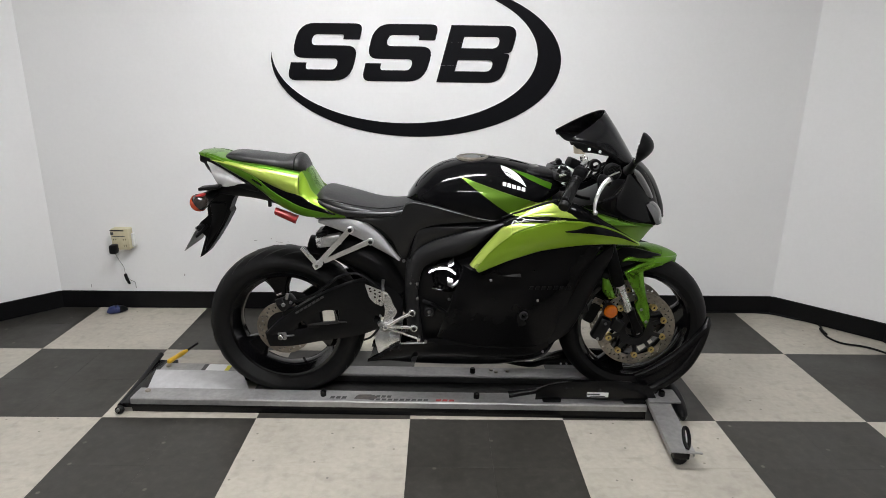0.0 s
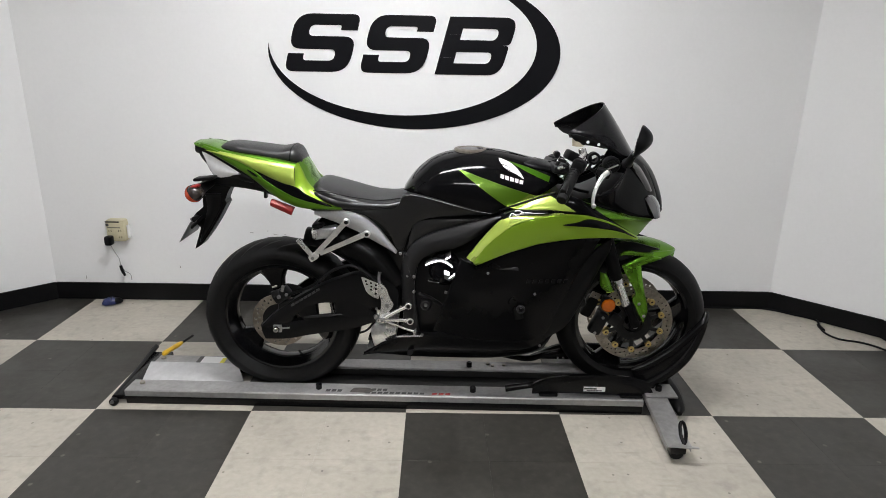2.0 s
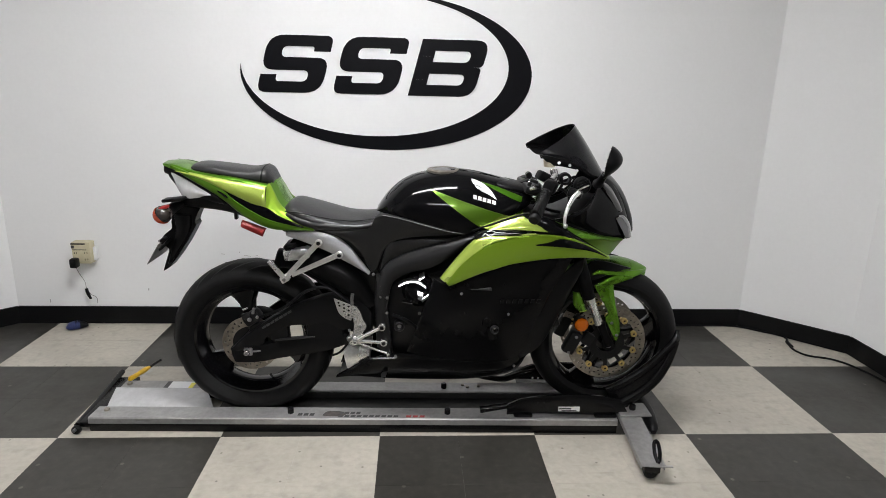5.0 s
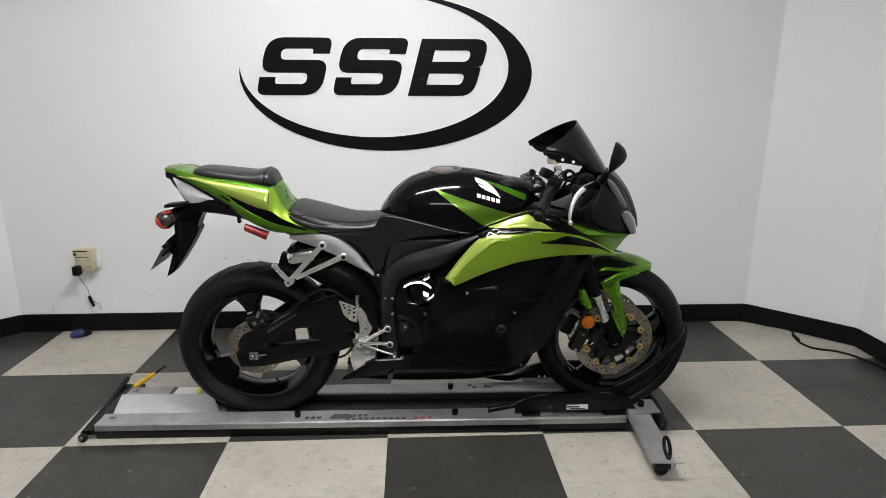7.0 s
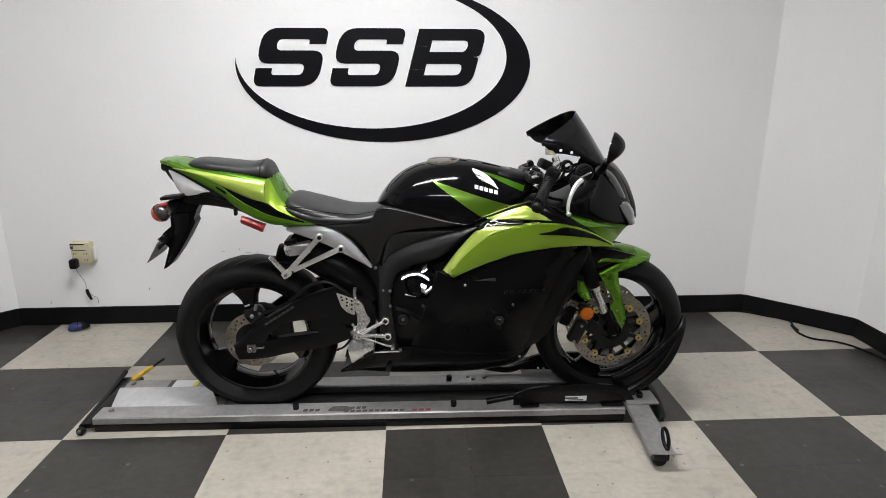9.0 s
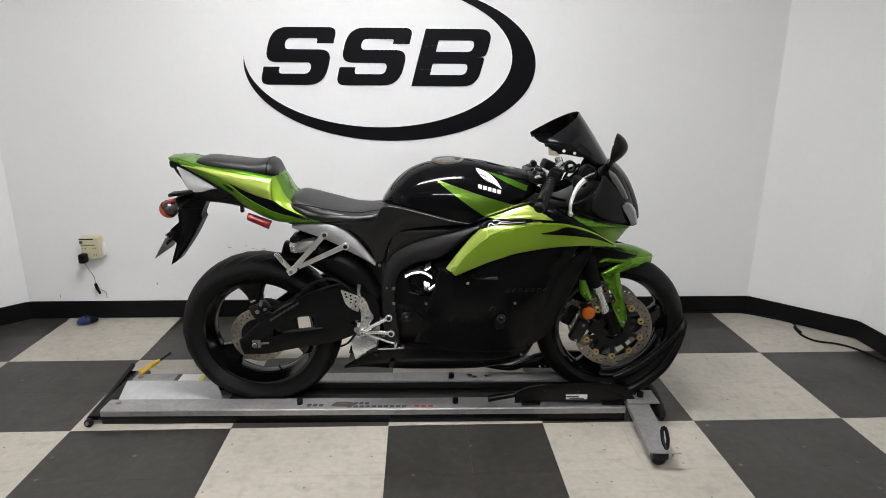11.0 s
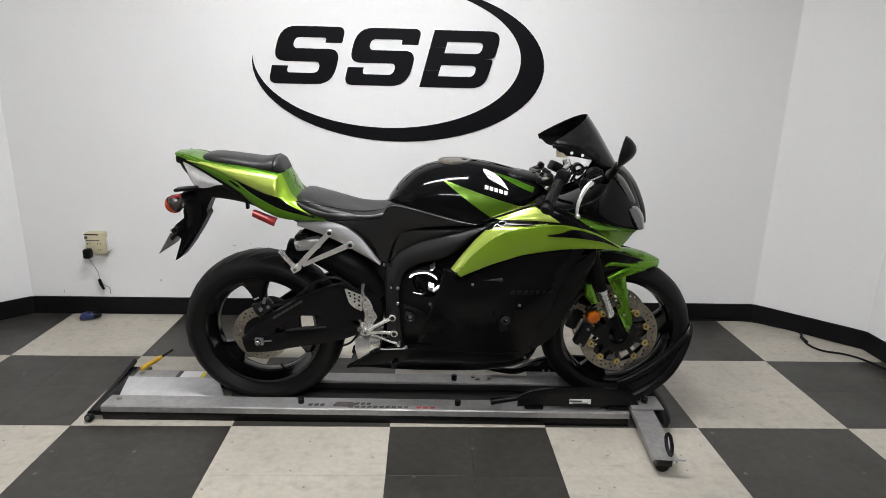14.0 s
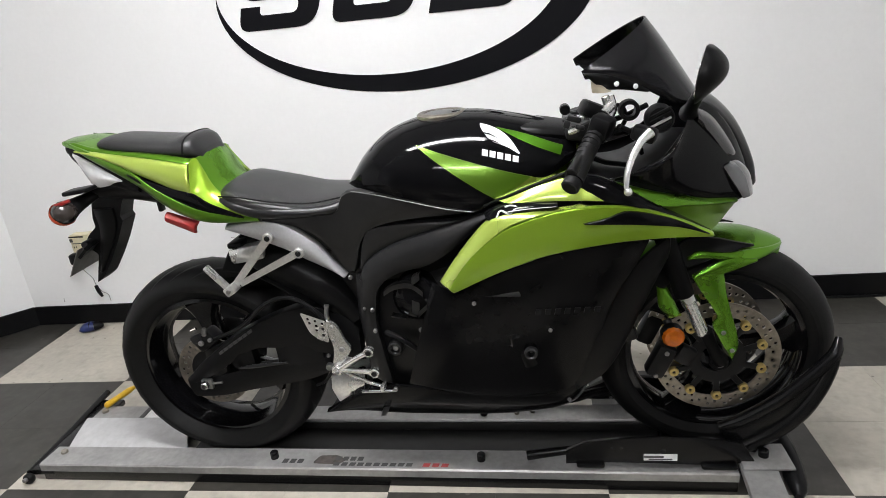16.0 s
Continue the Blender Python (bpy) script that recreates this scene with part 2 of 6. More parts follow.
def spline(points, n):
    """n + 1 places at even steps along a smooth line through the points."""
    p = [np.array(q, float) for q in points]
    if len(p) == 1:
        return [p[0]] * (n + 1)
    p = [2 * p[0] - p[1]] + p + [2 * p[-1] - p[-2]]
    fine = []
    for i in range(1, len(p) - 2):
        a, b, c, d = p[i - 1:i + 3]
        for k in range(12):
            t = k / 12
            fine.append(0.5 * (2 * b + (c - a) * t + (2 * a - 5 * b + 4 * c - d) * t * t + (3 * b - a - 3 * c + d) * t ** 3))
    fine.append(p[-2])
    step = [0.0]
    for a, b in zip(fine, fine[1:]):
        step.append(step[-1] + float(np.linalg.norm(b - a)))
    fine = np.array(fine)
    return [np.array([np.interp(s, step, fine[:, k]) for k in range(fine.shape[1])]) for s in np.linspace(0, step[-1], n + 1)]


def grid(bm, rows, closed=False):
    """Quads over rows of vertices."""
    for a, b in zip(rows, rows[1:]):
        k = len(a)
        for i in range(k if closed else k - 1):
            j = (i + 1) % k
            if len({a[i], a[j], b[j], b[i]}) == 4:
                bm.faces.new((a[i], a[j], b[j], b[i]))


def patch(A, B, n=24, m=6, thick=0.006, bulge=(0, 0.01, 0), sink=0.002, inner=None, mirror=False, wfun=None, lift=0.0):
    """A curved sheet with depth between two edges. Points are (along, out to the near side, up)."""
    bm = bmesh.new()
    a, b = spline(A, n), spline(B, n)
    steps = [0, 0.2] + list(range(1, n)) + [n - 0.2, n]
    at = lambda line, s: line[int(s)] if s == int(s) else line[int(s)] * (1 - s % 1) + line[int(s) + 1] * (s % 1)
    a, b = [at(a, s) for s in steps], [at(b, s) for s in steps]
    across = [0, 0.03] + [j / m for j in range(1, m)] + [0.97, 1] if m > 2 else [j / m for j in range(m + 1)]
    n, last = len(steps) - 1, len(across) - 1
    inner = np.array(inner if inner is not None else (0, -thick, 0), float)
    bulge = np.array(bulge, float)
    front, back = [], []
    for j, v in enumerate(across):
        rf, rb = [], []
        for i in range(n + 1):
            p = a[i] * (1 - v) + b[i] * v
            p = p + bulge * math.sin(math.pi * v)
            if wfun:
                p[1] = wfun(p[0], p[2]) + lift
            rim = j in (0, last) or i in (0, n)
            q = p + inner * (0.3 if rim else 0) * (1 if sink else 0)
            r = p + inner
            s = -1 if mirror else 1
            rf.append(bm.verts.new((q[0], -s * q[1], q[2])))
            rb.append(bm.verts.new((r[0], -s * r[1], r[2])))
        front.append(rf)
        back.append(rb)
    grid(bm, front)
    grid(bm, back)
    ring = lambda R: R[0] + [r[-1] for r in R[1:-1]] + R[-1][::-1] + [r[0] for r in R[-2:0:-1]]
    grid(bm, [ring(front), ring(back)], closed=True)
    bmesh.ops.remove_doubles(bm, verts=bm.verts[:], dist=0.00002)
    return bm


def pair(name, A, B, material, parent, label="", **k):
    part(name, patch(A, B, **k), material, parent, label)
    return part(name, patch(A, B, mirror=True, **k), material, parent, label)


def body(top, bottom, widths, n=28, seg=24, p_top=2.4, p_low=2.4, split=0.5):
    """A closed rounded form: the line of its top and bottom (x, z) and its half width (x, w)."""
    bm = bmesh.new()
    x0, x1 = top[0][0], top[-1][0]
    rows = []
    T, B = np.array(spline(top, 80)), np.array(spline(bottom, 80))
    W = np.array(spline(widths, 80))
    for i in range(n + 1):
        x = x0 + (x1 - x0) * (0.5 - 0.5 * math.cos(math.pi * i / n))
        zt, zb, hw = np.interp(x, T[:, 0], T[:, 1]), np.interp(x, B[:, 0], B[:, 1]), np.interp(x, W[:, 0], W[:, 1])
        zc = zb + (zt - zb) * split
        row = []
        for k in range(seg):
            f = 2 * math.pi * k / seg
            c, s = math.cos(f), math.sin(f)
            p = p_top if s >= 0 else p_low
            hz = (zt - zc) if s >= 0 else (zc - zb)
            row.append(bm.verts.new((x, hw * math.copysign(abs(c) ** (2 / p), c), zc + hz * math.copysign(abs(s) ** (2 / p), s))))
        rows.append(row)
    grid(bm, rows, closed=True)
    bm.faces.new(rows[0])
    bm.faces.new(rows[-1])
    return bm


def tube(points, r, seg=12, n=20, bm=None, flat=1.0):
    """A round bar along a smooth line; r may be one radius or one at each point."""
    bm = bm or bmesh.new()
    rad = r if isinstance(r, (list, tuple)) else [r] * len(points)
    line = spline([(*p, q) for p, q in zip(points, rad)], n)
    rows, side = [], None
    for i, p in enumerate(line):
        d = Vector(line[min(i + 1, n)][:3]) - Vector(line[max(i - 1, 0)][:3])
        d.normalize()
        if side is None:
            side = d.orthogonal().normalized() if abs(d.z) > 0.95 else d.cross(Vector((0, 0, 1))).normalized()
        side = (side - d * side.dot(d)).normalized()
        up = d.cross(side)
        rows.append([bm.verts.new(Vector(p[:3]) + side * (p[3] * math.cos(2 * math.pi * k / seg)) + up * (p[3] * flat * math.sin(2 * math.pi * k / seg))) for k in range(seg)])
    grid(bm, rows, closed=True)
    bm.faces.new(rows[0])
    bm.faces.new(rows[-1])
    return bm


def rod(a, b, r, seg=14, bm=None, bevel=0.15):
    """A straight round bar with softened ends."""
    a, b = Vector(a), Vector(b)
    e = (b - a).normalized() * r * bevel
    bm = bm or bmesh.new()
    d = (b - a).normalized()
    side = d.orthogonal().normalized()
    up = d.cross(side)
    rows = []
    for c, q in ((a, r * (1 - bevel)), (a + e, r), (b - e, r), (b, r * (1 - bevel))):
        rows.append([bm.verts.new(c + side * (q * math.cos(2 * math.pi * k / seg)) + up * (q * math.sin(2 * math.pi * k / seg))) for k in range(seg)])
    grid(bm, rows, closed=True)
    bm.faces.new(rows[0])
    bm.faces.new(rows[-1])
    return bm


def block(size, at=(0, 0, 0), turn=(0, 0, 0), bevel=0.004, bm=None, taper=1.0):
    """A bevelled block by its full size, centre and turn."""
    own = bmesh.new()
    bmesh.ops.create_cube(own, size=1)
    for v in own.verts:
        k = taper if v.co.z > 0 else 1.0
        v.co = Vector((v.co.x * size[0] * k, v.co.y * size[1] * k, v.co.z * size[2]))
    if bevel:
        bmesh.ops.bevel(own, geom=own.edges[:], offset=min(bevel, min(size) * 0.4), segments=2, affect="EDGES", profile=0.5)
    own.transform(pose(*at, *turn))
    if bm is None:
        return own
    me = bpy.data.meshes.new("join")
    own.to_mesh(me)
    own.free()
    bm.from_mesh(me)
    bpy.data.meshes.remove(me)
    return bm


def lathe(profile, centre, seg=64, start=0.0, turn=360.0, side=1):
    """Turns a closed line of (radius, out) round a cross axle."""
    bm = bmesh.new()
    full = turn >= 359.9
    rows = []
    for i in range(seg if full else seg + 1):
        f = radians(start + turn * i / seg)
        rows.append([bm.verts.new((centre[0] + r * math.cos(f), centre[1] - side * o, centre[2] + r * math.sin(f))) for r, o in profile])
    if full:
        rows.append(rows[0])
    grid(bm, rows, closed=True)
    if not full:
        bm.faces.new(rows[0])
        bm.faces.new(rows[-1])
    return bm


def plate(outline, depth, to_world, holes=(), smooth=0):
    """A flat sheet cut to an outline, with holes through it; to_world maps (u, v, out) to a place."""
    bm = bmesh.new()
    edges = []
    for line in (outline, *holes):
        vs = [bm.verts.new((u, v, 0)) for u, v in line]
        edges += [bm.edges.new((a, b)) for a, b in zip(vs, vs[1:] + vs[:1])]
    if holes:
        bmesh.ops.triangle_fill(bm, edges=edges, use_beauty=True, use_dissolve=False)
    else:
        face = bm.faces.new(vs)
        face.normal_update()
        bmesh.ops.triangulate(bm, faces=[face], ngon_method="EAR_CLIP")
    made = bmesh.ops.extrude_face_region(bm, geom=bm.faces[:])
    for v in made["geom"]:
        if isinstance(v, bmesh.types.BMVert):
            v.co.z = depth
    for v in bm.verts:
        v.co = Vector(to_world(v.co.x, v.co.y, v.co.z))
    return bm


def rounded(points):
    """An outline with its corners rounded: points of (u, v, radius)."""
    out, k = [], len(points)
    for i in range(k):
        p = Vector(points[i][:2])
        r = points[i][2] if len(points[i]) > 2 else 0
        if r <= 0:
            out.append(tuple(p))
            continue
        a, b = Vector(points[i - 1][:2]) - p, Vector(points[(i + 1) % k][:2]) - p
        r = min(r, a.length * 0.5, b.length * 0.5)
        s, e = p + a.normalized() * r, p + b.normalized() * r
        for t in (0, 0.17, 0.34, 0.5, 0.66, 0.83, 1):
            out.append(tuple(s * (1 - t) ** 2 + p * 2 * t * (1 - t) + e * t * t))
    return out


# ---- the room ----
T = 0.6096
BACK, SIDE, CUT, REAR, HIGH = 1.155, 2.435, 0.395, -7.0, 2.75
WIDE = 4.2
CORNERS = [(-WIDE, REAR), (-WIDE, -2.8), (-SIDE, -2.8), (-SIDE, BACK - CUT), (-SIDE + CUT, BACK), (SIDE - CUT, BACK), (SIDE, BACK - CUT), (SIDE, -2.8), (WIDE, -2.8), (WIDE, REAR)]
NAMES = ["wall_hall_left", "wall_return_left", "wall_left", "wall_left_angle", "wall_back", "wall_right_angle", "wall_right", "wall_return_right", "wall_hall_right", "wall_behind"]


def wall_run(a, b, z0, z1, thick, lift=0.0, lap=0.0, bevel=0.0):
    """A wall from a to b with its face on that line, the room to its right."""
    a, b = Vector((*a, 0)), Vector((*b, 0))
    d = (b - a).normalized()
    out = Vector((-d.y, d.x, 0))
    bm = bmesh.new()
    f = [a - d * lap - out * lift, b + d * lap - out * lift, b + d * (lap + thick * 0.41) + out * thick, a - d * (lap + thick * 0.41) + out * thick]
    lo, hi = [bm.verts.new((p.x, p.y, z0)) for p in f], [bm.verts.new((p.x, p.y, z1)) for p in f]
    grid(bm, [lo, hi], closed=True)
    bm.faces.new(lo)
    bm.faces.new(hi)
    return bm


for i in range(10):
    a, b = CORNERS[i], CORNERS[(i + 1) % 10]
    # unseen hall walls, dark to keep room reflections off the black paint
    solid(NAMES[i], wall_run(a, b, -0.02, HIGH + 0.05, 0.12), HALL if "hall" in NAMES[i] or "behind" in NAMES[i] else WALL, "dark grey hall wall, unseen, added to dim reflections" if "hall" in NAMES[i] or "behind" in NAMES[i] else "off-white painted plaster wall with faint scuffs", "wall", kind="structure")
    bm = wall_run(a, b, 0.003, 0.102, 0.0, lift=0.009, lap=-0.0035)
    bmesh.ops.bevel(bm, geom=[e for e in bm.edges if e.verts[0].co.z > 0.1 and e.verts[1].co.z > 0.1], offset=0.003, segments=2, affect="EDGES")
    solid("baseboard", bm, BASE, "black rubber skirting along the foot of the wall", "baseboard", kind="structure")

bm = block((2 * WIDE + 0.3, BACK - REAR + 0.3, 0.1), (0, (BACK + REAR) / 2, HIGH + 0.05), bevel=0)
solid("ceiling", bm, CEIL, "white ceiling board above the bay", "ceiling", kind="structure")
floor = solid("floor", block((2 * WIDE + 0.3, BACK - REAR + 0.3, 0.06), (0, (BACK + REAR) / 2, -0.0355), bevel=0), GROUT,
              "checkered floor of cream and charcoal vinyl tiles", "floor", kind="structure")


# ---- ceiling lights, out of view but mirrored in the paint ----
GLOW = glowing("lit_diffuser", (0.99, 0.985, 1.0), LAMP_POWER)


def ceiling_light(x, y, long_x=True):
    lx, ly = (1.25, 0.16) if long_x else (0.16, 1.25)
    root = thing("ceiling_light", "white recessed ceiling fitting with a lit diffuser", "ceiling light", "ceiling lights", at=pose(x, y, HIGH))
    bm = bmesh.new()
    for sx, sy, px, py in ((lx + 0.06, 0.03, 0, ly / 2 + 0.015), (lx + 0.06, 0.03, 0, -ly / 2 - 0.015), (0.03, ly, lx / 2 + 0.015, 0), (0.03, ly, -lx / 2 - 0.015, 0)):
        block((sx, sy, 0.03), (px, py, -0.016), bm=bm, bevel=0.003)
    part("frame", bm, WHITE, root)
    part("diffuser", block((lx, ly, 0.015), (0, 0, -0.012), bevel=0), GLOW, root, "lit white diffuser")


for x, y in LIGHTS:
    ceiling_light(x, y)

# ---- the sign on the wall ----
sign = thing("wall_sign", "black vinyl sign of slanted initials inside a tapering crescent", "sign")
FACE = BACK - 0.0002
SH, SW, SX = 0.284, 0.33, 0.268
SCALE, RISE = 0.99, 0.009


def on_wall(x0, z0, shear=SX):
    return lambda u, v, out: (SCALE * (x0 + u + shear * v), FACE - out, SCALE * (z0 + v) + RISE)


S_FORM = rounded([(SW, 0.206), (SW, SH, 0.06), (0.0, SH, 0.085), (0.0, 0.112, 0.06), (SW - 0.088, 0.112, 0.028), (SW - 0.088, 0.056, 0.03),
                  (0.082, 0.056, 0.022), (0.082, 0.09), (0, 0.09), (0, 0, 0.055), (SW, 0, 0.09), (SW, 0.176, 0.06), (0.085, 0.176, 0.028),
                  (0.085, 0.23, 0.03), (SW - 0.085, 0.23, 0.022), (SW - 0.085, 0.206)])
B_FORM = rounded([(0, 0), (0.343, 0, 0.085), (0.343, 0.147, 0.05), (0.303, 0.147, 0.0), (0.349, 0.15, 0.05), (0.349, SH, 0.07), (0, SH)])
B_HOLES = [rounded([(0.082, 0.057), (0.268, 0.057, 0.028), (0.268, 0.113, 0.028), (0.082, 0.113)]),
           rounded([(0.082, 0.172), (0.27, 0.172, 0.028), (0.27, 0.228, 0.028), (0.082, 0.228)])]
B_CUT = B_FORM[:]
for hole in B_HOLES[::-1]:
    mid = (hole[0][1] + hole[-1][1]) / 2
    B_CUT += [(0, mid), (hole[0][0], mid)] + hole[::-1] + [(hole[0][0], mid - 0.0002), (0, mid - 0.0002)]
for x0 in (-0.691, -0.303):
    part("initial", plate(S_FORM, 0.003, on_wall(x0, 1.277)), SIGN, sign, "black slanted initial", 30)
part("initial", plate(B_CUT, 0.003, on_wall(0.09, 1.275)), SIGN, sign, "black slanted initial", 30)
bm = bmesh.new()
rows = []
for i in range(97):
    f = radians(92 - 272 * i / 96)
    o = (-0.014 + 0.754 * math.cos(f), 1.382 + 0.391 * math.sin(f))
    q = (-0.074 + 0.69 * math.cos(f), 1.416 + 0.354 * math.sin(f))
    o, q = [(SCALE * x, SCALE * z + RISE) for x, z in (o, q)]
    rows.append([bm.verts.new((o[0], FACE, o[1])), bm.verts.new((o[0], FACE - 0.003, o[1])), bm.verts.new((q[0], FACE - 0.003, q[1])), bm.verts.new((q[0], FACE, q[1]))])
grid(bm, rows, closed=True)
part("crescent", bm, SIGN, sign, "black tapering crescent", 30)

# scuffs on the painted wall
for x, z, w, h in ((-0.913, 0.407, 0.018, 0.003), (-0.824, 0.418, 0.004, 0.006), (-0.781, 0.398, 0.035, 0.003), (-0.73, 0.4, 0.012, 0.002), (-1.33, 0.2, 0.006, 0.012), (-1.866, 0.13, 0.004, 0.02)):
    part("scuff", block((w, 0.0006, h), (x, BACK - 0.0004, z), (0, 8, 0), bevel=0), DIMSCUFF, bpy.data.objects["wall_back"])

# ---- the motorcycle: its own frame, x along it, y across (near side minus), leaning a little ----
bike = thing("motorcycle", "lime green and black sport motorcycle strapped on a wheeled mover", "motorcycle", at=pose(0.0022, 0.1961, -0.0136, 1.0, 0, -1.36))
RX, RZ, FX, FZ = -0.506, 0.352, 0.894, 0.368
GX, GZ = 0.899, 0.345


def tyre(cx, cz, R, rim_r, half):
    """A road tyre: a rounded crown, plump sides and beads."""
    prof = [(rim_r, half * 0.62), (rim_r + 0.012, half * 0.8), (rim_r + 0.035, half * 0.97), (R - 0.055, half)]
    prof += [(R - 0.055 + 0.055 * math.sin(a), half * math.cos(a)) for a in (0.35, 0.7, 1.0, 1.25, 1.45)]
    prof += [(R, 0)]
    prof += [(r, -o) for r, o in prof[-2::-1]]
    bm = lathe(prof, (cx, 0, cz), 96)
    return bm


def rim(cx, cz, rim_r, half, drop=0.03):
    """The barrel of a cast wheel's rim."""
    h = half * 0.66
    prof = [(rim_r + 0.004, h + 0.004), (rim_r - 0.008, h + 0.006), (rim_r - 0.4 * drop, h - 0.004), (rim_r - 0.72 * drop, h * 0.55), (rim_r - drop, h * 0.3),
            (rim_r - drop, -h * 0.3), (rim_r - 0.72 * drop, -h * 0.55), (rim_r - 0.4 * drop, -h + 0.004), (rim_r - 0.008, -h - 0.006), (rim_r + 0.004, -h - 0.004),
            (rim_r - 0.1 * drop, -h * 0.6), (rim_r - 0.4 * drop, 0), (rim_r - 0.1 * drop, h * 0.6)]
    bm = lathe(prof, (cx, 0, cz), 72)
    return bm


def wheel_parts(root, cx, cz, rim_r, spokes, first, drop=0.03):
    """The hub and the broad tapered spokes of a cast wheel."""
    part("hub", lathe([(0.018, 0.055), (0.045, 0.055), (0.05, 0.048), (0.05, -0.048), (0.045, -0.055), (0.018, -0.055)], (cx, 0, cz), 32), RIM, root)
    for k in range(spokes):
        f = first + 360.0 * k / spokes
        own = bmesh.new()
        rows = []
        for t in np.linspace(0, 1, 7):
            r = 0.042 + t * (rim_r - drop + 0.004 - 0.042)
            wide = 0.036 - 0.012 * math.sin(math.pi * min(1, t * 1.1)) + 0.03 * t ** 5
            deep = 0.034 - 0.008 * t
            rows.append([own.verts.new((r, s * deep, c * wide)) for c, s in ((1, 0.5), (0.7, 1), (-0.7, 1), (-1, 0.5), (-1, -0.5), (-0.7, -1), (0.7, -1), (1, -0.5))])
        grid(own, rows, closed=True)
        own.faces.new(rows[0])
        own.faces.new(rows[-1])
        own.transform(Matrix.Translation((cx, 0, cz)) @ Matrix.Rotation(-radians(f), 4, "Y"))
        part("spoke", own, RIM, root)


def disc(cx, cz, r0, r1, y, cells=48, rings=5, thick=0.005):
    """A drilled brake disc with real holes."""
    bm = bmesh.new()
    seg = cells
    V = [[bm.verts.new((cx + (r0 + (r1 - r0) * j / rings) * math.cos(2 * math.pi * i / seg), y, cz + (r0 + (r1 - r0) * j / rings) * math.sin(2 * math.pi * i / seg)))
          for j in range(rings + 1)] for i in range(seg)]
    holes = []
    for i in range(seg):
        for j in range(rings):
            f = bm.faces.new((V[i][j], V[i][j + 1], V[(i + 1) % seg][j + 1], V[(i + 1) % seg][j]))
            if j in (1, 2, 3) and (i + j * 2) % 5 == 0:
                holes.append(f)
    made = bmesh.ops.inset_individual(bm, faces=holes, thickness=min((r1 - r0) / rings, 2 * math.pi * r0 / seg) * 0.22)
    bmesh.ops.delete(bm, geom=holes, context="FACES_ONLY")
    ext = bmesh.ops.extrude_face_region(bm, geom=bm.faces[:])
    for v in ext["geom"]:
        if isinstance(v, bmesh.types.BMVert):
            v.co.y += thick
    return bm


def bolt(a, d, r=0.006, h=0.005):
    a, d = Vector(a), Vector(d).normalized()
    return rod(a - d * 0.004, a + d * h, r, 10, bevel=0.3)


# rear wheel
rear = part("rear_wheel", rim(RX, RZ, 0.222, 0.09), RIM, bike, "gloss black three-spoke cast wheel")
wheel_parts(rear, RX, RZ, 0.222, 3, 100)
part("tyre", tyre(RX, RZ, 0.316, 0.222, 0.09), RUBBER, rear, "worn black road tyre", 60)
part("brake_disc", disc(RX, RZ, 0.07, 0.11, -0.083, 70, 5), STEEL, rear, "drilled steel brake disc")
part("disc_carrier", lathe([(0.03, 0.082), (0.074, 0.08), (0.076, 0.074), (0.03, 0.072)], (RX, 0, RZ), 24), DARK, rear)
part("valve", rod((RX + 0.06, -0.0, RZ - 0.2), (RX + 0.052, -0.02, RZ - 0.165), 0.005), RUBBER, rear)
groove = bmesh.new()
for k in range(26):
    for s in (-1, 1):
        f0 = 2 * math.pi * (k + 0.25 * s) / 26
        rows = []
        for t in np.linspace(0, 1, 7):
            a = f0 + 0.3 * t
            o = s * (0.016 + 0.058 * t)
            rr = 0.261 + 0.055 * math.sqrt(max(0, 1 - (o / 0.0905) ** 2)) + 0.0006
            wdt = 0.006 * math.sin(math.pi * min(0.95, t + 0.05))
            rows.append([groove.verts.new((RX + rr * math.cos(a + e * wdt / rr), -o + e * wdt * 0.6, RZ + rr * math.sin(a + e * wdt / rr))) for e in (-1, 1)])
        grid(groove, rows)
part("tread_grooves", groove, BASE, rear, "dark tread grooves")
part("axle_nut", lathe([(0.006, 0.152), (0.0095, 0.152), (0.0125, 0.148), (0.0125, 0.11), (0.006, 0.11)], (RX, 0, RZ - 0.012), 12), CHROME, bike, "silver axle nut")
bm = block((0.032, 0.012, 0.03), (RX + 0.003, -0.133, RZ - 0.012), bevel=0.003)
rod((RX + 0.014, -0.133, RZ - 0.012), (RX + 0.05, -0.133, RZ - 0.008), 0.0035, bm=bm)
part("chain_adjuster", bm, BOLT, bike)

# front wheel
front = part("front_wheel", rim(FX, FZ, 0.221, 0.062, 0.016), RIM, bike, "gloss black three-spoke cast wheel")
wheel_parts(front, FX, FZ, 0.221, 3, 130, 0.016)
part("tyre", tyre(FX, FZ, 0.3, 0.221, 0.061), RUBBER, front, "black road tyre", 60)
for s in (-1, 1):
    part("brake_disc", disc(FX, FZ, 0.118, 0.156, s * 0.066, 108, 5), STEEL, front, "drilled steel brake disc")
    part("disc_carrier", lathe([(0.04, 0.07), (0.064, 0.073), (0.072, 0.072), (0.072, 0.066), (0.04, 0.06)], (FX, 0, FZ), 32, side=-s), DARK, front)
    for k in range(10):
        f = 2 * math.pi * (k + 0.56) / 10
        c, q = math.cos(f), math.sin(f)
        part("carrier_arm", block((0.055, 0.006, 0.016), (FX + 0.09 * c, s * 0.07, FZ + 0.09 * q), (0, -math.degrees(f), 0), bevel=0.002), DARK, front)
        b = lathe([(0.005, 0.079), (0.011, 0.079), (0.0125, 0.077), (0.0125, 0.066), (0.005, 0.066)], (FX + 0.112 * c, 0, FZ + 0.112 * q), 16, side=-s)
        part("disc_button", b, GOLD, front, "gold floating-disc button")

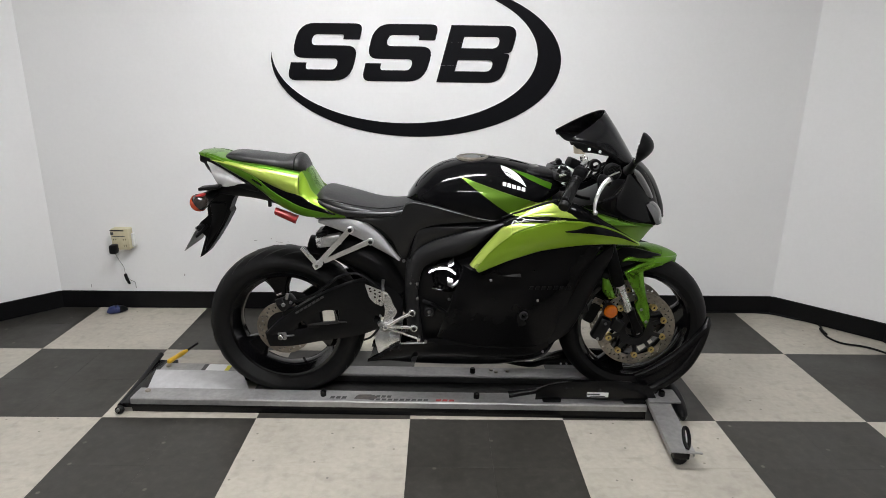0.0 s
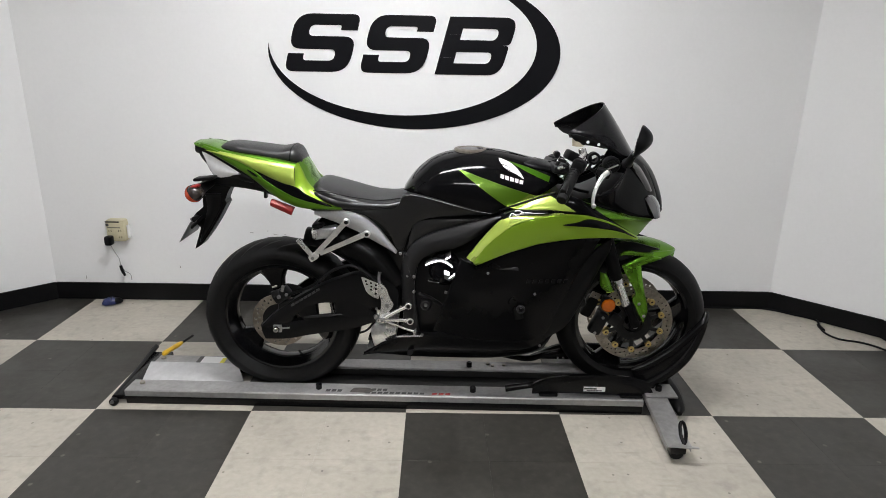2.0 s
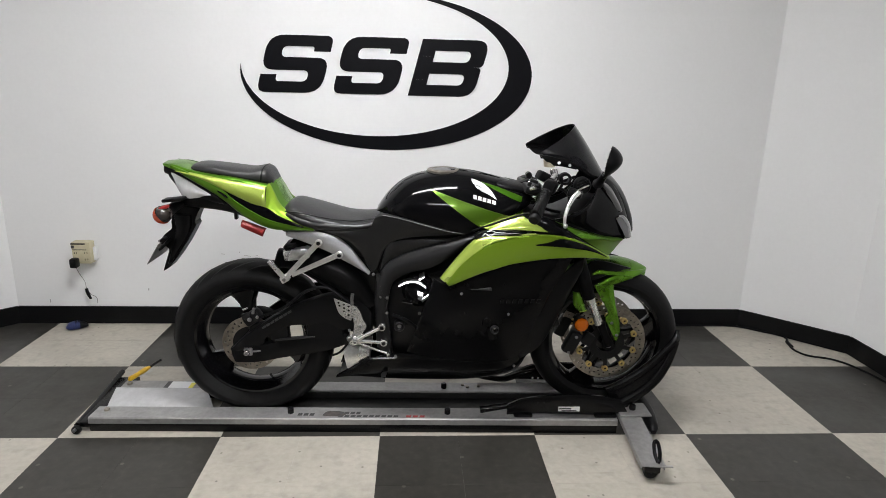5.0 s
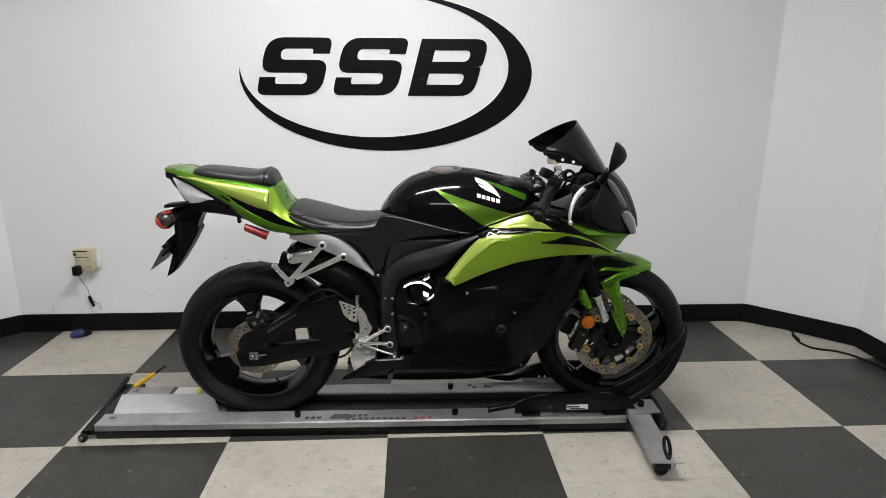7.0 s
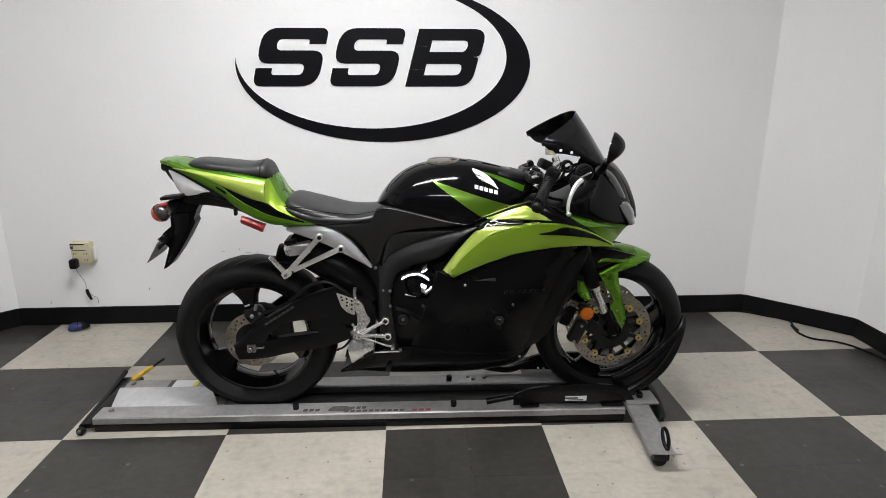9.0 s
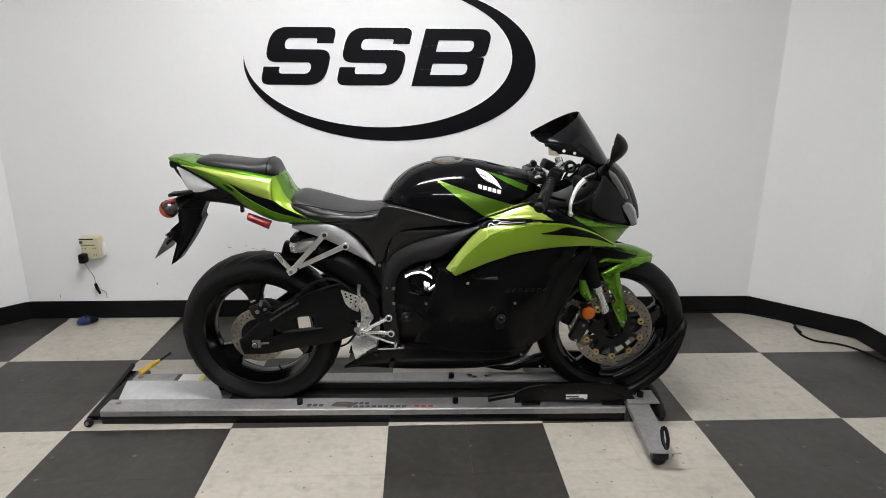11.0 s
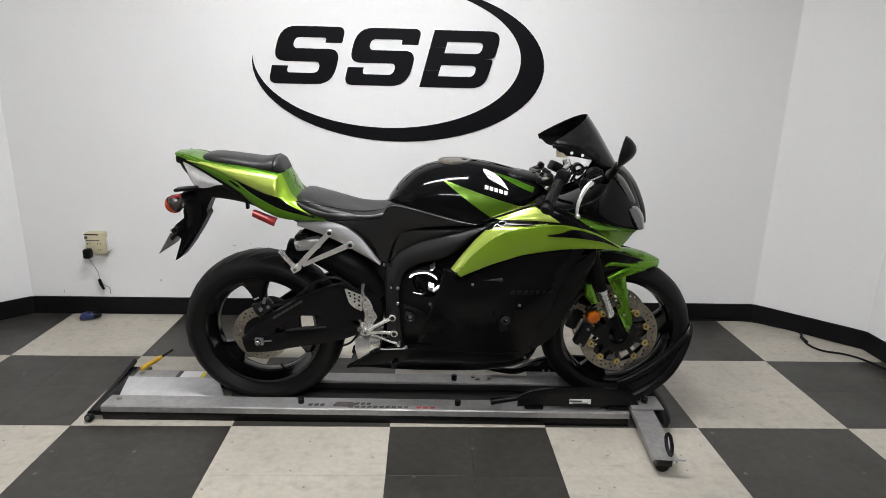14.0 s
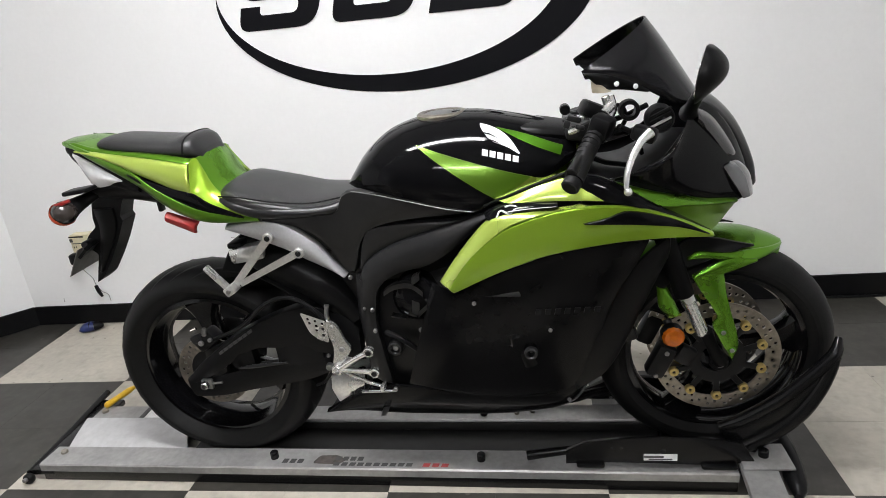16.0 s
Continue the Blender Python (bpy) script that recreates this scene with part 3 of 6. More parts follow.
# front fork, mudguard, brake
for s in (-1, 1):
    leg = part("fork_leg", rod((0.725, s * 0.102, 0.79), (0.8, s * 0.102, 0.565), 0.024), SOOT, bike, "black upper fork tube")
    part("slider", rod((0.793, s * 0.102, 0.59), (0.848, s * 0.102, 0.458), 0.0165), ALU, leg, "polished fork slider")
    part("fork_foot", tube([(0.853, s * 0.102, 0.465), (0.872, s * 0.101, 0.42), (0.897, s * 0.092, 0.372)], [0.018, 0.015, 0.02], 14, 10), SOOT, leg)
    part("axle_clamp", rod((FX, s * 0.075, FZ), (FX, s * 0.096, FZ), 0.024, 18), SOOT, leg)
    part("axle_end", rod((FX, s * 0.09, FZ), (FX, s * 0.103, FZ), 0.0105, 18), BOLT, leg, "silver axle end")
    cal = part("brake_caliper", block((0.05, 0.045, 0.095), (GX - 0.148, s * 0.085, GZ + 0.03), (0, 24, 0), 0.012), DARK, bike, "black radial brake caliper")
    for k in (-0.035, 0.03):
        part("caliper_bolt", bolt((GX - 0.148 + k * 0.4, s * 0.106, GZ + 0.03 + k), (0, s, 0), 0.006, 0.006), BOLT, cal)
    part("caliper_bridge", block((0.045, 0.03, 0.05), (GX - 0.09, s * 0.095, GZ + 0.05), (0, 30, 0), 0.008), DARK, cal)
bm = bmesh.new()
rows = []
for i in range(31):
    f = radians(66.5 + (158 - 66.5) * i / 30)
    row = []
    lip = math.sin(math.pi / 2 * min(1, (i + 2.2) / 9))
    for k in range(15):
        e = -1 + 2 * k / 14
        r = 0.352 - 0.026 * abs(e) ** 2.2 - 0.016 * (1 - lip)
        row.append(bm.verts.new((GX + 0.006 + r * math.cos(f), e * 0.08 * lip, GZ + 0.006 + r * math.sin(f))))
    rows.append(row)
grid(bm, rows)
ext = bmesh.ops.extrude_face_region(bm, geom=bm.faces[:])
for v in ext["geom"]:
    if isinstance(v, bmesh.types.BMVert):
        d = Vector((v.co.x - GX, 0, v.co.z - GZ)).normalized()
        v.co -= d * 0.005
guard = part("front_mudguard", bm, MIDGREEN, bike, "lime green painted front mudguard", 50)
# black patch for the shade in the green mudguard's hollow
pair("mudguard_channel", [(0.77, 0.09, 0.684), (0.781, 0.09, 0.692), (0.809, 0.09, 0.71), (0.861, 0.09, 0.708), (0.917, 0.089, 0.694), (0.955, 0.086, 0.684)],
     [(0.77, 0.1, 0.62), (0.79, 0.103, 0.64), (0.813, 0.104, 0.64), (0.861, 0.103, 0.66), (0.917, 0.1, 0.68), (0.955, 0.09, 0.683)], SATIN, guard, "recessed channel, its shade put in as black", thick=0.008, bulge=(0, -0.003, 0), m=4, n=20)
pair("mudguard_lip", [(0.802, 0.104, 0.664), (0.823, 0.106, 0.68), (0.86, 0.108, 0.678), (0.896, 0.106, 0.675), (0.945, 0.094, 0.676), (0.99, 0.074, 0.673), (1.022, 0.044, 0.668), (1.038, 0.02, 0.664)],
     [(0.802, 0.106, 0.659), (0.823, 0.11, 0.665), (0.854, 0.112, 0.665), (0.896, 0.112, 0.66), (0.944, 0.104, 0.65), (0.991, 0.078, 0.654), (1.023, 0.046, 0.657), (1.039, 0.02, 0.661)], MIDGREEN, guard, "bright folded mudguard lip", thick=0.005, bulge=(0, 0.003, 0), m=5, n=30)
pair("mudguard_leg", [(0.812, 0.117, 0.621), (0.823, 0.121, 0.6), (0.836, 0.124, 0.578), (0.86, 0.127, 0.54), (0.872, 0.128, 0.515), (0.862, 0.128, 0.494), (0.88, 0.128, 0.455), (0.911, 0.126, 0.399)],
     [(0.884, 0.116, 0.634), (0.885, 0.119, 0.615), (0.89, 0.124, 0.582), (0.897, 0.127, 0.55), (0.905, 0.128, 0.521), (0.918, 0.128, 0.48), (0.925, 0.128, 0.438), (0.915, 0.126, 0.399)], MIDGREEN, guard, "green mudguard leg", thick=0.007, bulge=(0, 0.005, 0), m=5, n=30)
pair("leg_root", [(0.812, 0.118, 0.624), (0.854, 0.117, 0.648), (0.899, 0.113, 0.664), (0.958, 0.1055, 0.656)], [(0.813, 0.12, 0.617), (0.858, 0.121, 0.624), (0.888, 0.12, 0.63), (0.958, 0.106, 0.65)], MIDGREEN, guard, thick=0.006, bulge=(0, 0.004, 0), m=4, n=16)
pair("mudguard_rear", [(0.732, 0.116, 0.596), (0.738, 0.117, 0.541), (0.762, 0.118, 0.517)], [(0.756, 0.116, 0.594), (0.775, 0.117, 0.555), (0.788, 0.118, 0.524)], MIDGREEN, guard, thick=0.006, m=4, n=10)
part("rear_lug", block((0.03, 0.008, 0.006), (0.776, -0.118, 0.519), (0, -12, 0), 0.002), LIME, guard)
for x, z in ((0.886, 0.478), (0.909, 0.428)):
    part("mudguard_bolt", bolt((x, -0.134, z), (0, -1, 0), 0.006, 0.004), BOLT, guard)
    part("bolt_ring", bolt((x, -0.1325, z), (0, -1, 0), 0.0095, 0.002), DEEP, guard)

# engine, frame and running gear
part("engine", body([(0.02, 0.66), (0.2, 0.68), (0.4, 0.72), (0.58, 0.72)], [(0.02, 0.3), (0.2, 0.25), (0.4, 0.26), (0.58, 0.38)], [(0.02, 0.12), (0.2, 0.16), (0.4, 0.16), (0.58, 0.13)], p_top=4, p_low=4), DARK, bike, "black engine cases")
for x, z, r, w in ((0.145, 0.605, 0.062, 0.192), (0.24, 0.49, 0.075, 0.18)):
    part("engine_cover", lathe([(0.0005, w), (r * 0.35, w - 0.003), (r * 0.6, w - 0.009), (r * 0.8, w - 0.018), (r * 0.93, w - 0.03), (r, w - 0.045), (r, 0.1), (0.0005, 0.1)], (x, 0, z), 36), BLACK, bike, "gloss black engine cover")
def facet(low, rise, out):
    """A highlight of the cover built as a polished slope that mirrors the lamp: its lower edge (x, z), its height and
    how far out it lies at half height of the cover.
    """
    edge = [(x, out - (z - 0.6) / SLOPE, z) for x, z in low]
    part("cover_bevel", patch([(x, w - rise / SLOPE, z + rise) for x, w, z in edge], edge, n=16, m=6, thick=0.02, bulge=(0, 0.003 * rise, 0.0015 * rise), sink=0), PIANO, bike, "polished strip shaped as the cover highlight")


# tilted to mirror the rear ceiling light; the strokes trace the highlight
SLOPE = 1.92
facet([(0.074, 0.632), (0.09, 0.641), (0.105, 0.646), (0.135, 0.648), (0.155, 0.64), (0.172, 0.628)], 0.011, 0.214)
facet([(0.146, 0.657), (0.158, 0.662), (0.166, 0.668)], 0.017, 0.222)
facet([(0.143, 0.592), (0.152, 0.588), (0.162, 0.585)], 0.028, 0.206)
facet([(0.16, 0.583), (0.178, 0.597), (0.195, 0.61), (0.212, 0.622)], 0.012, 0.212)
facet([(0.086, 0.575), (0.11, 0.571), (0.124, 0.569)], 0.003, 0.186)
for x, z in ((0.107, 0.645), (0.103, 0.6), (0.15, 0.52), (0.03, 0.52), (0.03, 0.58)):
    part("engine_bolt", bolt((x, -0.166, z), (0, -1, 0), 0.006, 0.005), BOLT, bike)
part("engine_hose", tube([(0.05, -0.14, 0.5), (0.1, -0.165, 0.49), (0.15, -0.168, 0.45), (0.175, -0.16, 0.4)], 0.008, 8, 18), SATIN, bike, "black rubber hose")
part("side_lever", rod((-0.035, -0.165, 0.333), (0.06, -0.165, 0.336), 0.0035, 8), ALU, bike, "thin bare metal rod")
part("rod_end", rod((0.062, -0.155, 0.345), (0.062, -0.175, 0.345), 0.006, 10), BOLT, bike)
part("oil_cap", lathe([(0.009, 0.166), (0.012, 0.17), (0.017, 0.17), (0.02, 0.166), (0.02, 0.12), (0.009, 0.12)], (0.075, 0, 0.465), 24), FRAME, bike, "black oil filler ring")
part("cap_centre", rod((0.075, -0.15, 0.465), (0.075, -0.164, 0.465), 0.0075, 12), BOLT, bike)
part("radiator", block((0.05, 0.28, 0.3), (0.62, 0, 0.6), (0, -18, 0), 0.01), DARK, bike)
part("centre_frame", body([(-0.12, 0.8), (0.0, 0.86), (0.2, 0.84), (0.34, 0.83)], [(-0.12, 0.62), (0.0, 0.38), (0.2, 0.6), (0.34, 0.7)], [(-0.12, 0.07), (0.0, 0.1), (0.2, 0.12), (0.34, 0.12)], p_top=4, p_low=3), DARK, bike)
pair("frame_spar", [(-0.008, 0.132, 0.64), (0.022, 0.138, 0.698), (0.095, 0.142, 0.743), (0.198, 0.148, 0.777), (0.301, 0.155, 0.811), (0.352, 0.155, 0.827)],
     [(0.03, 0.15, 0.54), (0.049, 0.15, 0.629), (0.106, 0.155, 0.671), (0.189, 0.16, 0.694), (0.26, 0.168, 0.741), (0.352, 0.16, 0.815)], FRAME, bike, "satin black frame spar", thick=0.03, bulge=(0, 0.012, 0))
pair("frame_plate", [(-0.012, 0.13, 0.66), (-0.02, 0.128, 0.55), (-0.012, 0.125, 0.36)], [(0.05, 0.148, 0.64), (0.03, 0.148, 0.54), (0.05, 0.14, 0.34)], FRAME, bike, thick=0.03)
pair("side_recess", [(0.002, 0.125, 0.678), (0.022, 0.13, 0.757), (0.053, 0.132, 0.788), (0.157, 0.136, 0.797), (0.26, 0.14, 0.801), (0.33, 0.146, 0.822)],
     [(0.006, 0.125, 0.668), (0.042, 0.128, 0.71), (0.095, 0.13, 0.738), (0.178, 0.134, 0.765), (0.26, 0.14, 0.792), (0.335, 0.146, 0.818)], MATT, bike, thick=0.02, bulge=(0, 0.004, 0))
pair("side_cover", [(-0.236, 0.125, 0.826), (-0.13, 0.128, 0.828), (-0.04, 0.128, 0.834), (0.0, 0.128, 0.885), (0.155, 0.146, 0.866), (0.32, 0.158, 0.832)],
     [(-0.236, 0.125, 0.818), (-0.134, 0.128, 0.794), (-0.072, 0.128, 0.744), (-0.02, 0.122, 0.66), (0.05, 0.13, 0.785), (0.32, 0.152, 0.824)], MATT, bike, "matt black side cover", thick=0.02, bulge=(0, 0.005, 0), n=36, m=8)
# thin zinc line stands in for the light along the tank's edge
part("cover_edge", tube([(0.012, -0.134, 0.885), (0.08, -0.15, 0.876), (0.155, -0.16, 0.859), (0.245, -0.168, 0.838), (0.31, -0.17, 0.828)], 0.0012, 6, 24), BOLT, bike, "glint between tank and side cover, added as a thin bar")
part("seat_rail", body([(-0.36, 0.84), (-0.2, 0.83), (-0.02, 0.84)], [(-0.36, 0.8), (-0.2, 0.77), (-0.02, 0.68)], [(-0.36, 0.09), (-0.2, 0.115), (-0.02, 0.11)], p_top=4, p_low=4), DARK, bike)
pair("subframe", [(-0.341, 0.118, 0.811), (-0.236, 0.13, 0.82), (-0.165, 0.132, 0.803), (-0.11, 0.132, 0.76), (-0.073, 0.132, 0.711), (-0.036, 0.132, 0.662)],
     [(-0.342, 0.118, 0.798), (-0.259, 0.13, 0.772), (-0.177, 0.132, 0.737), (-0.136, 0.132, 0.712), (-0.08, 0.132, 0.682), (-0.04, 0.132, 0.657)], SILVER, bike, "silver painted subframe", thick=0.022, bulge=(0, 0.01, 0))
for s in (-1,):
    part("subframe_bolt", bolt((-0.022, s * 0.142, 0.662), (0, s, 0), 0.006, 0.005), BOLT, bike)
    part("subframe_bolt", bolt((0.004, s * 0.146, 0.575), (0, s, 0), 0.0045, 0.005), BOLT, bike)
part("exhaust_pipe", tube([(-0.34, -0.03, 0.735), (-0.25, -0.055, 0.685), (-0.13, -0.075, 0.625), (-0.04, -0.07, 0.52)], [0.05, 0.055, 0.055, 0.045], 18, 24), SATIN, bike, "black exhaust pipe under the seat")
part("shield_cap", block((0.042, 0.1, 0.016), (-0.335, -0.062, 0.75), (0, -6, 0), 0.005), SATIN, bike)
part("exhaust_shield", block((0.1, 0.1, 0.045), (-0.31, -0.06, 0.722), (0, -8, 0), 0.012), ALU, bike, "bare metal bracket under the tail")
part("rear_hugger", patch([(-0.4, 0.085, 0.675), (-0.3, 0.1, 0.66), (-0.2, 0.105, 0.6), (-0.12, 0.1, 0.55)], [(-0.4, -0.085, 0.675), (-0.3, -0.1, 0.66), (-0.2, -0.105, 0.6), (-0.12, -0.1, 0.55)],
     bulge=(0.0, 0, 0.04), inner=(0, 0, -0.006), m=10), SATIN, bike, "black rear hugger")

# swingarm
for s in (False, True):
    k = dict(thick=0.03, bulge=(0, 0.006, 0), mirror=s)
    arm = part("swingarm", patch([(-0.571, 0.122, 0.345), (-0.499, 0.122, 0.413), (-0.361, 0.122, 0.505), (-0.185, 0.122, 0.573), (-0.075, 0.118, 0.545), (-0.03, 0.115, 0.5)],
               [(-0.545, 0.122, 0.335), (-0.47, 0.122, 0.368), (-0.38, 0.122, 0.425), (-0.31, 0.122, 0.447), (-0.16, 0.122, 0.43), (-0.03, 0.115, 0.4)], n=30, **k), SATIN, bike, "black cast swingarm")
    if s:
        continue
    part("lower_arm", patch([(-0.575, 0.12, 0.345), (-0.47, 0.12, 0.36), (-0.37, 0.12, 0.383), (-0.28, 0.12, 0.395), (-0.2, 0.12, 0.43), (-0.12, 0.113, 0.41)],
               [(-0.56, 0.12, 0.287), (-0.47, 0.12, 0.29), (-0.37, 0.12, 0.31), (-0.26, 0.12, 0.33), (-0.19, 0.12, 0.345), (-0.12, 0.113, 0.37)], n=30, **k), SATIN, arm)
    part("arm_strut", patch([(-0.283, 0.12, 0.48), (-0.283, 0.12, 0.45), (-0.282, 0.12, 0.405), (-0.292, 0.12, 0.37)], [(-0.14, 0.12, 0.48), (-0.14, 0.12, 0.43), (-0.14, 0.12, 0.39), (-0.14, 0.12, 0.37)], n=10, m=4, **k), SATIN, arm)
    part("arm_web", patch([(-0.44, 0.119, 0.41), (-0.42, 0.119, 0.39), (-0.4, 0.119, 0.37)], [(-0.352, 0.119, 0.48), (-0.350, 0.119, 0.424), (-0.346, 0.119, 0.37)], n=8, m=4, **k), SATIN, arm)
for k in range(7):
    x, z = -0.447 + 0.0165 * k, 0.431 + 0.0105 * k
    part("swingarm_marking", patch([(x, 0.1305, z + 0.008), (x + 0.013, 0.1305, z + 0.016)], [(x + 0.002, 0.1305, z), (x + 0.015, 0.1305, z + 0.008)], n=2, m=1, thick=0.006, bulge=(0, 0, 0)), DIMINK, bike, "faint grey marking bar")
# lighter black than the arm, for the highlight along the ledge
part("arm_ledge", tube([(-0.4, -0.124, 0.386), (-0.34, -0.127, 0.394), (-0.25, -0.125, 0.402)], [0.003, 0.006, 0.003], 8, 12), FRAME, bike)
part("rear_caliper", block((0.07, 0.05, 0.046), (RX + 0.02, -0.1, RZ + 0.118), (0, -35, 0), 0.012), DARK, bike, "black rear brake caliper")
part("caliper_bolt", bolt((RX + 0.045, -0.131, RZ + 0.13), (0, -1, 0), 0.006, 0.006), BOLT, bike)
part("caliper_cap", block((0.03, 0.02, 0.024), (RX + 0.0, -0.122, RZ + 0.13), (0, -20, 0), 0.005), FRAME, bike)
part("hose_union", rod((RX + 0.028, -0.128, RZ + 0.142), (RX + 0.034, -0.128, RZ + 0.165), 0.006), BOLT, bike)
part("pad_pin", rod((RX - 0.008, -0.128, RZ + 0.158), (RX + 0.01, -0.128, RZ + 0.165), 0.004), CHROME, bike)
part("caliper_bracket", patch([(RX + 0.005, 0.11, RZ + 0.09), (RX + 0.0, 0.112, RZ)], [(RX + 0.075, 0.11, RZ + 0.11), (RX + 0.06, 0.112, RZ)], n=6, m=3, thick=0.012), DARK, bike)
part("caliper_pin", bolt((RX + 0.016, -0.132, RZ + 0.12), (0, -1, 0), 0.008, 0.006), BOLT, bike)
part("brake_hose", tube([(RX + 0.05, -0.12, RZ + 0.125), (-0.36, -0.128, 0.52), (-0.27, -0.13, 0.59), (-0.19, -0.13, 0.6), (-0.1, -0.135, 0.53)], 0.006, 8, 24), SATIN, bike, "black brake hose")
part("sprocket", lathe([(0.05, -0.06), (0.095, -0.06), (0.1, -0.064), (0.095, -0.068), (0.05, -0.068)], (RX, 0, RZ), 40), DARK, bike)

# foot controls
PLATE = rounded([(-0.102, 0.548), (-0.084, 0.541, 0.01), (-0.07, 0.519, 0.02), (-0.062, 0.488, 0.02), (-0.045, 0.464, 0.012), (-0.058, 0.442, 0.02), (-0.075, 0.42, 0.01), (-0.077, 0.394, 0.01), (-0.1, 0.38, 0.01),
                 (-0.113, 0.391, 0.008), (-0.104, 0.42, 0.02), (-0.095, 0.45, 0.02), (-0.094, 0.475, 0.02), (-0.101, 0.5)])
bracket = part("rear_set", plate(PLATE, 0.01, lambda u, v, o: (u, -0.15 - o, v)), ALU, bike, "cast aluminium footrest bracket")
HEEL = rounded([(-0.168, 0.574, 0.006), (-0.102, 0.547, 0.008), (-0.102, 0.484, 0.008), (-0.129, 0.495, 0.008), (-0.151, 0.516, 0.01)])
HEEL_HOLES = [[(cx + 0.0045 * math.cos(a), cz + 0.0045 * math.sin(a)) for a in np.linspace(0, 2 * math.pi, 9)[:-1]]
              for cx, cz in ((-0.15, 0.556), (-0.131, 0.549), (-0.113, 0.541), (-0.147, 0.544), (-0.13, 0.535), (-0.113, 0.526), (-0.131, 0.522), (-0.114, 0.508))]
part("heel_guard", plate(HEEL, 0.003, lambda u, v, o: (u, -0.16 - o, v), HEEL_HOLES), ALU, bracket, "drilled aluminium heel guard")
part("footrest_arm", tube([(-0.085, -0.165, 0.405), (-0.045, -0.178, 0.437), (0.011, -0.192, 0.473)], [0.01, 0.0075, 0.008], 12, 14), ALU, bracket, "aluminium footrest arm")
part("footrest_arm", tube([(-0.085, -0.165, 0.405), (-0.04, -0.178, 0.409), (0.018, -0.192, 0.412)], [0.01, 0.0075, 0.008], 12, 14), ALU, bracket)
part("footrest_web", patch([(-0.075, 0.16, 0.412), (-0.03, 0.178, 0.44), (-0.005, 0.182, 0.46)], [(-0.075, 0.16, 0.404), (-0.045, 0.176, 0.42), (-0.03, 0.178, 0.44)], n=6, m=2, thick=0.006), BOLT, bracket)
for x, z in ((0.012, 0.474), (0.019, 0.412)):
    part("arm_boss", rod((x, -0.184, z), (x, -0.202, z), 0.0135, 18), ALU, bracket)
    part("boss_bolt", rod((x, -0.2, z), (x, -0.2045, z), 0.0075, 10), DARK, bracket)
part("brake_pedal", tube([(-0.088, -0.16, 0.4), (-0.05, -0.172, 0.39), (0.0, -0.186, 0.376), (0.03, -0.19, 0.37)], [0.006, 0.0055, 0.005, 0.005], 10, 12), ALU, bracket, "aluminium brake pedal")
part("pedal_pad", block((0.012, 0.03, 0.014), (0.036, -0.19, 0.367), bevel=0.003), ALU, bracket)
part("pivot_hub", block((0.026, 0.02, 0.024), (-0.09, -0.168, 0.404), (0, 12, 0), 0.006), ALU, bracket)
part("pivot_cap", rod((-0.115, -0.155, 0.413), (-0.112, -0.172, 0.413), 0.009, 12), BOLT, bracket)
for x, z, r in ((-0.072, 0.462, 0.0075), (-0.09, 0.53, 0.005), (-0.091, 0.49, 0.004), (-0.09, 0.404, 0.006), (-0.112, 0.445, 0.005)):
    part("bracket_bolt", bolt((x, -0.161 if x != -0.09 or z > 0.41 else -0.178, z), (0, -1, 0), r, 0.004), BOLT, bracket)
part("hose_clip", tube([(-0.1, -0.14, 0.585), (-0.103, -0.145, 0.56), (-0.1, -0.15, 0.545)], [0.007, 0.006, 0.007], 10, 6), BOLT, bracket)
part("exhaust_valve", patch([(-0.142, 0.1, 0.325), (-0.13, 0.1, 0.36), (-0.037, 0.1, 0.36)], [(-0.136, 0.1, 0.29), (-0.122, 0.1, 0.25), (-0.045, 0.1, 0.285)], n=12, m=8, thick=0.09, bulge=(0, 0.016, 0)), ALU, bike, "bare metal exhaust canister")
part("valve_cable", tube([(-0.185, -0.11, 0.318), (-0.16, -0.112, 0.33), (-0.143, -0.113, 0.347), (-0.125, -0.112, 0.372)], 0.0045, 8, 14), SATIN, bike)
stay = part("pillion_bracket", patch([(-0.349, 0.15, 0.653), (-0.226, 0.142, 0.788)], [(-0.337, 0.15, 0.64), (-0.211, 0.142, 0.775)], n=2, m=1, thick=0.01, bulge=(0, 0, 0), sink=0), ALU, bike, "aluminium pillion footrest bracket")
part("bracket_arm", patch([(-0.323, 0.15, 0.663), (-0.148, 0.142, 0.745)], [(-0.318, 0.15, 0.649), (-0.138, 0.142, 0.729)], n=2, m=1, thick=0.01, bulge=(0, 0, 0), sink=0), ALU, stay)
peg = part("pillion_peg", block((0.076, 0.016, 0.015), (-0.373, -0.166, 0.686), (0, 51, 0), 0.003), ALU, stay, "folded pillion footpeg")
part("peg_hinge", block((0.03, 0.036, 0.024), (-0.343, -0.157, 0.647), (0, -30, 0), 0.004), ALU, stay)
part("hinge_pin", rod((-0.343, -0.17, 0.647), (-0.343, -0.18, 0.647), 0.006), BOLT, stay)
for x, z in ((-0.219, 0.78), (-0.145, 0.736)):
    part("bracket_boss", rod((x, -0.13, z), (x, -0.153, z), 0.0135), ALU, stay)
    part("bracket_bolt", bolt((x, -0.1535, z), (0, -1, 0), 0.0075, 0.003), DARK, stay)

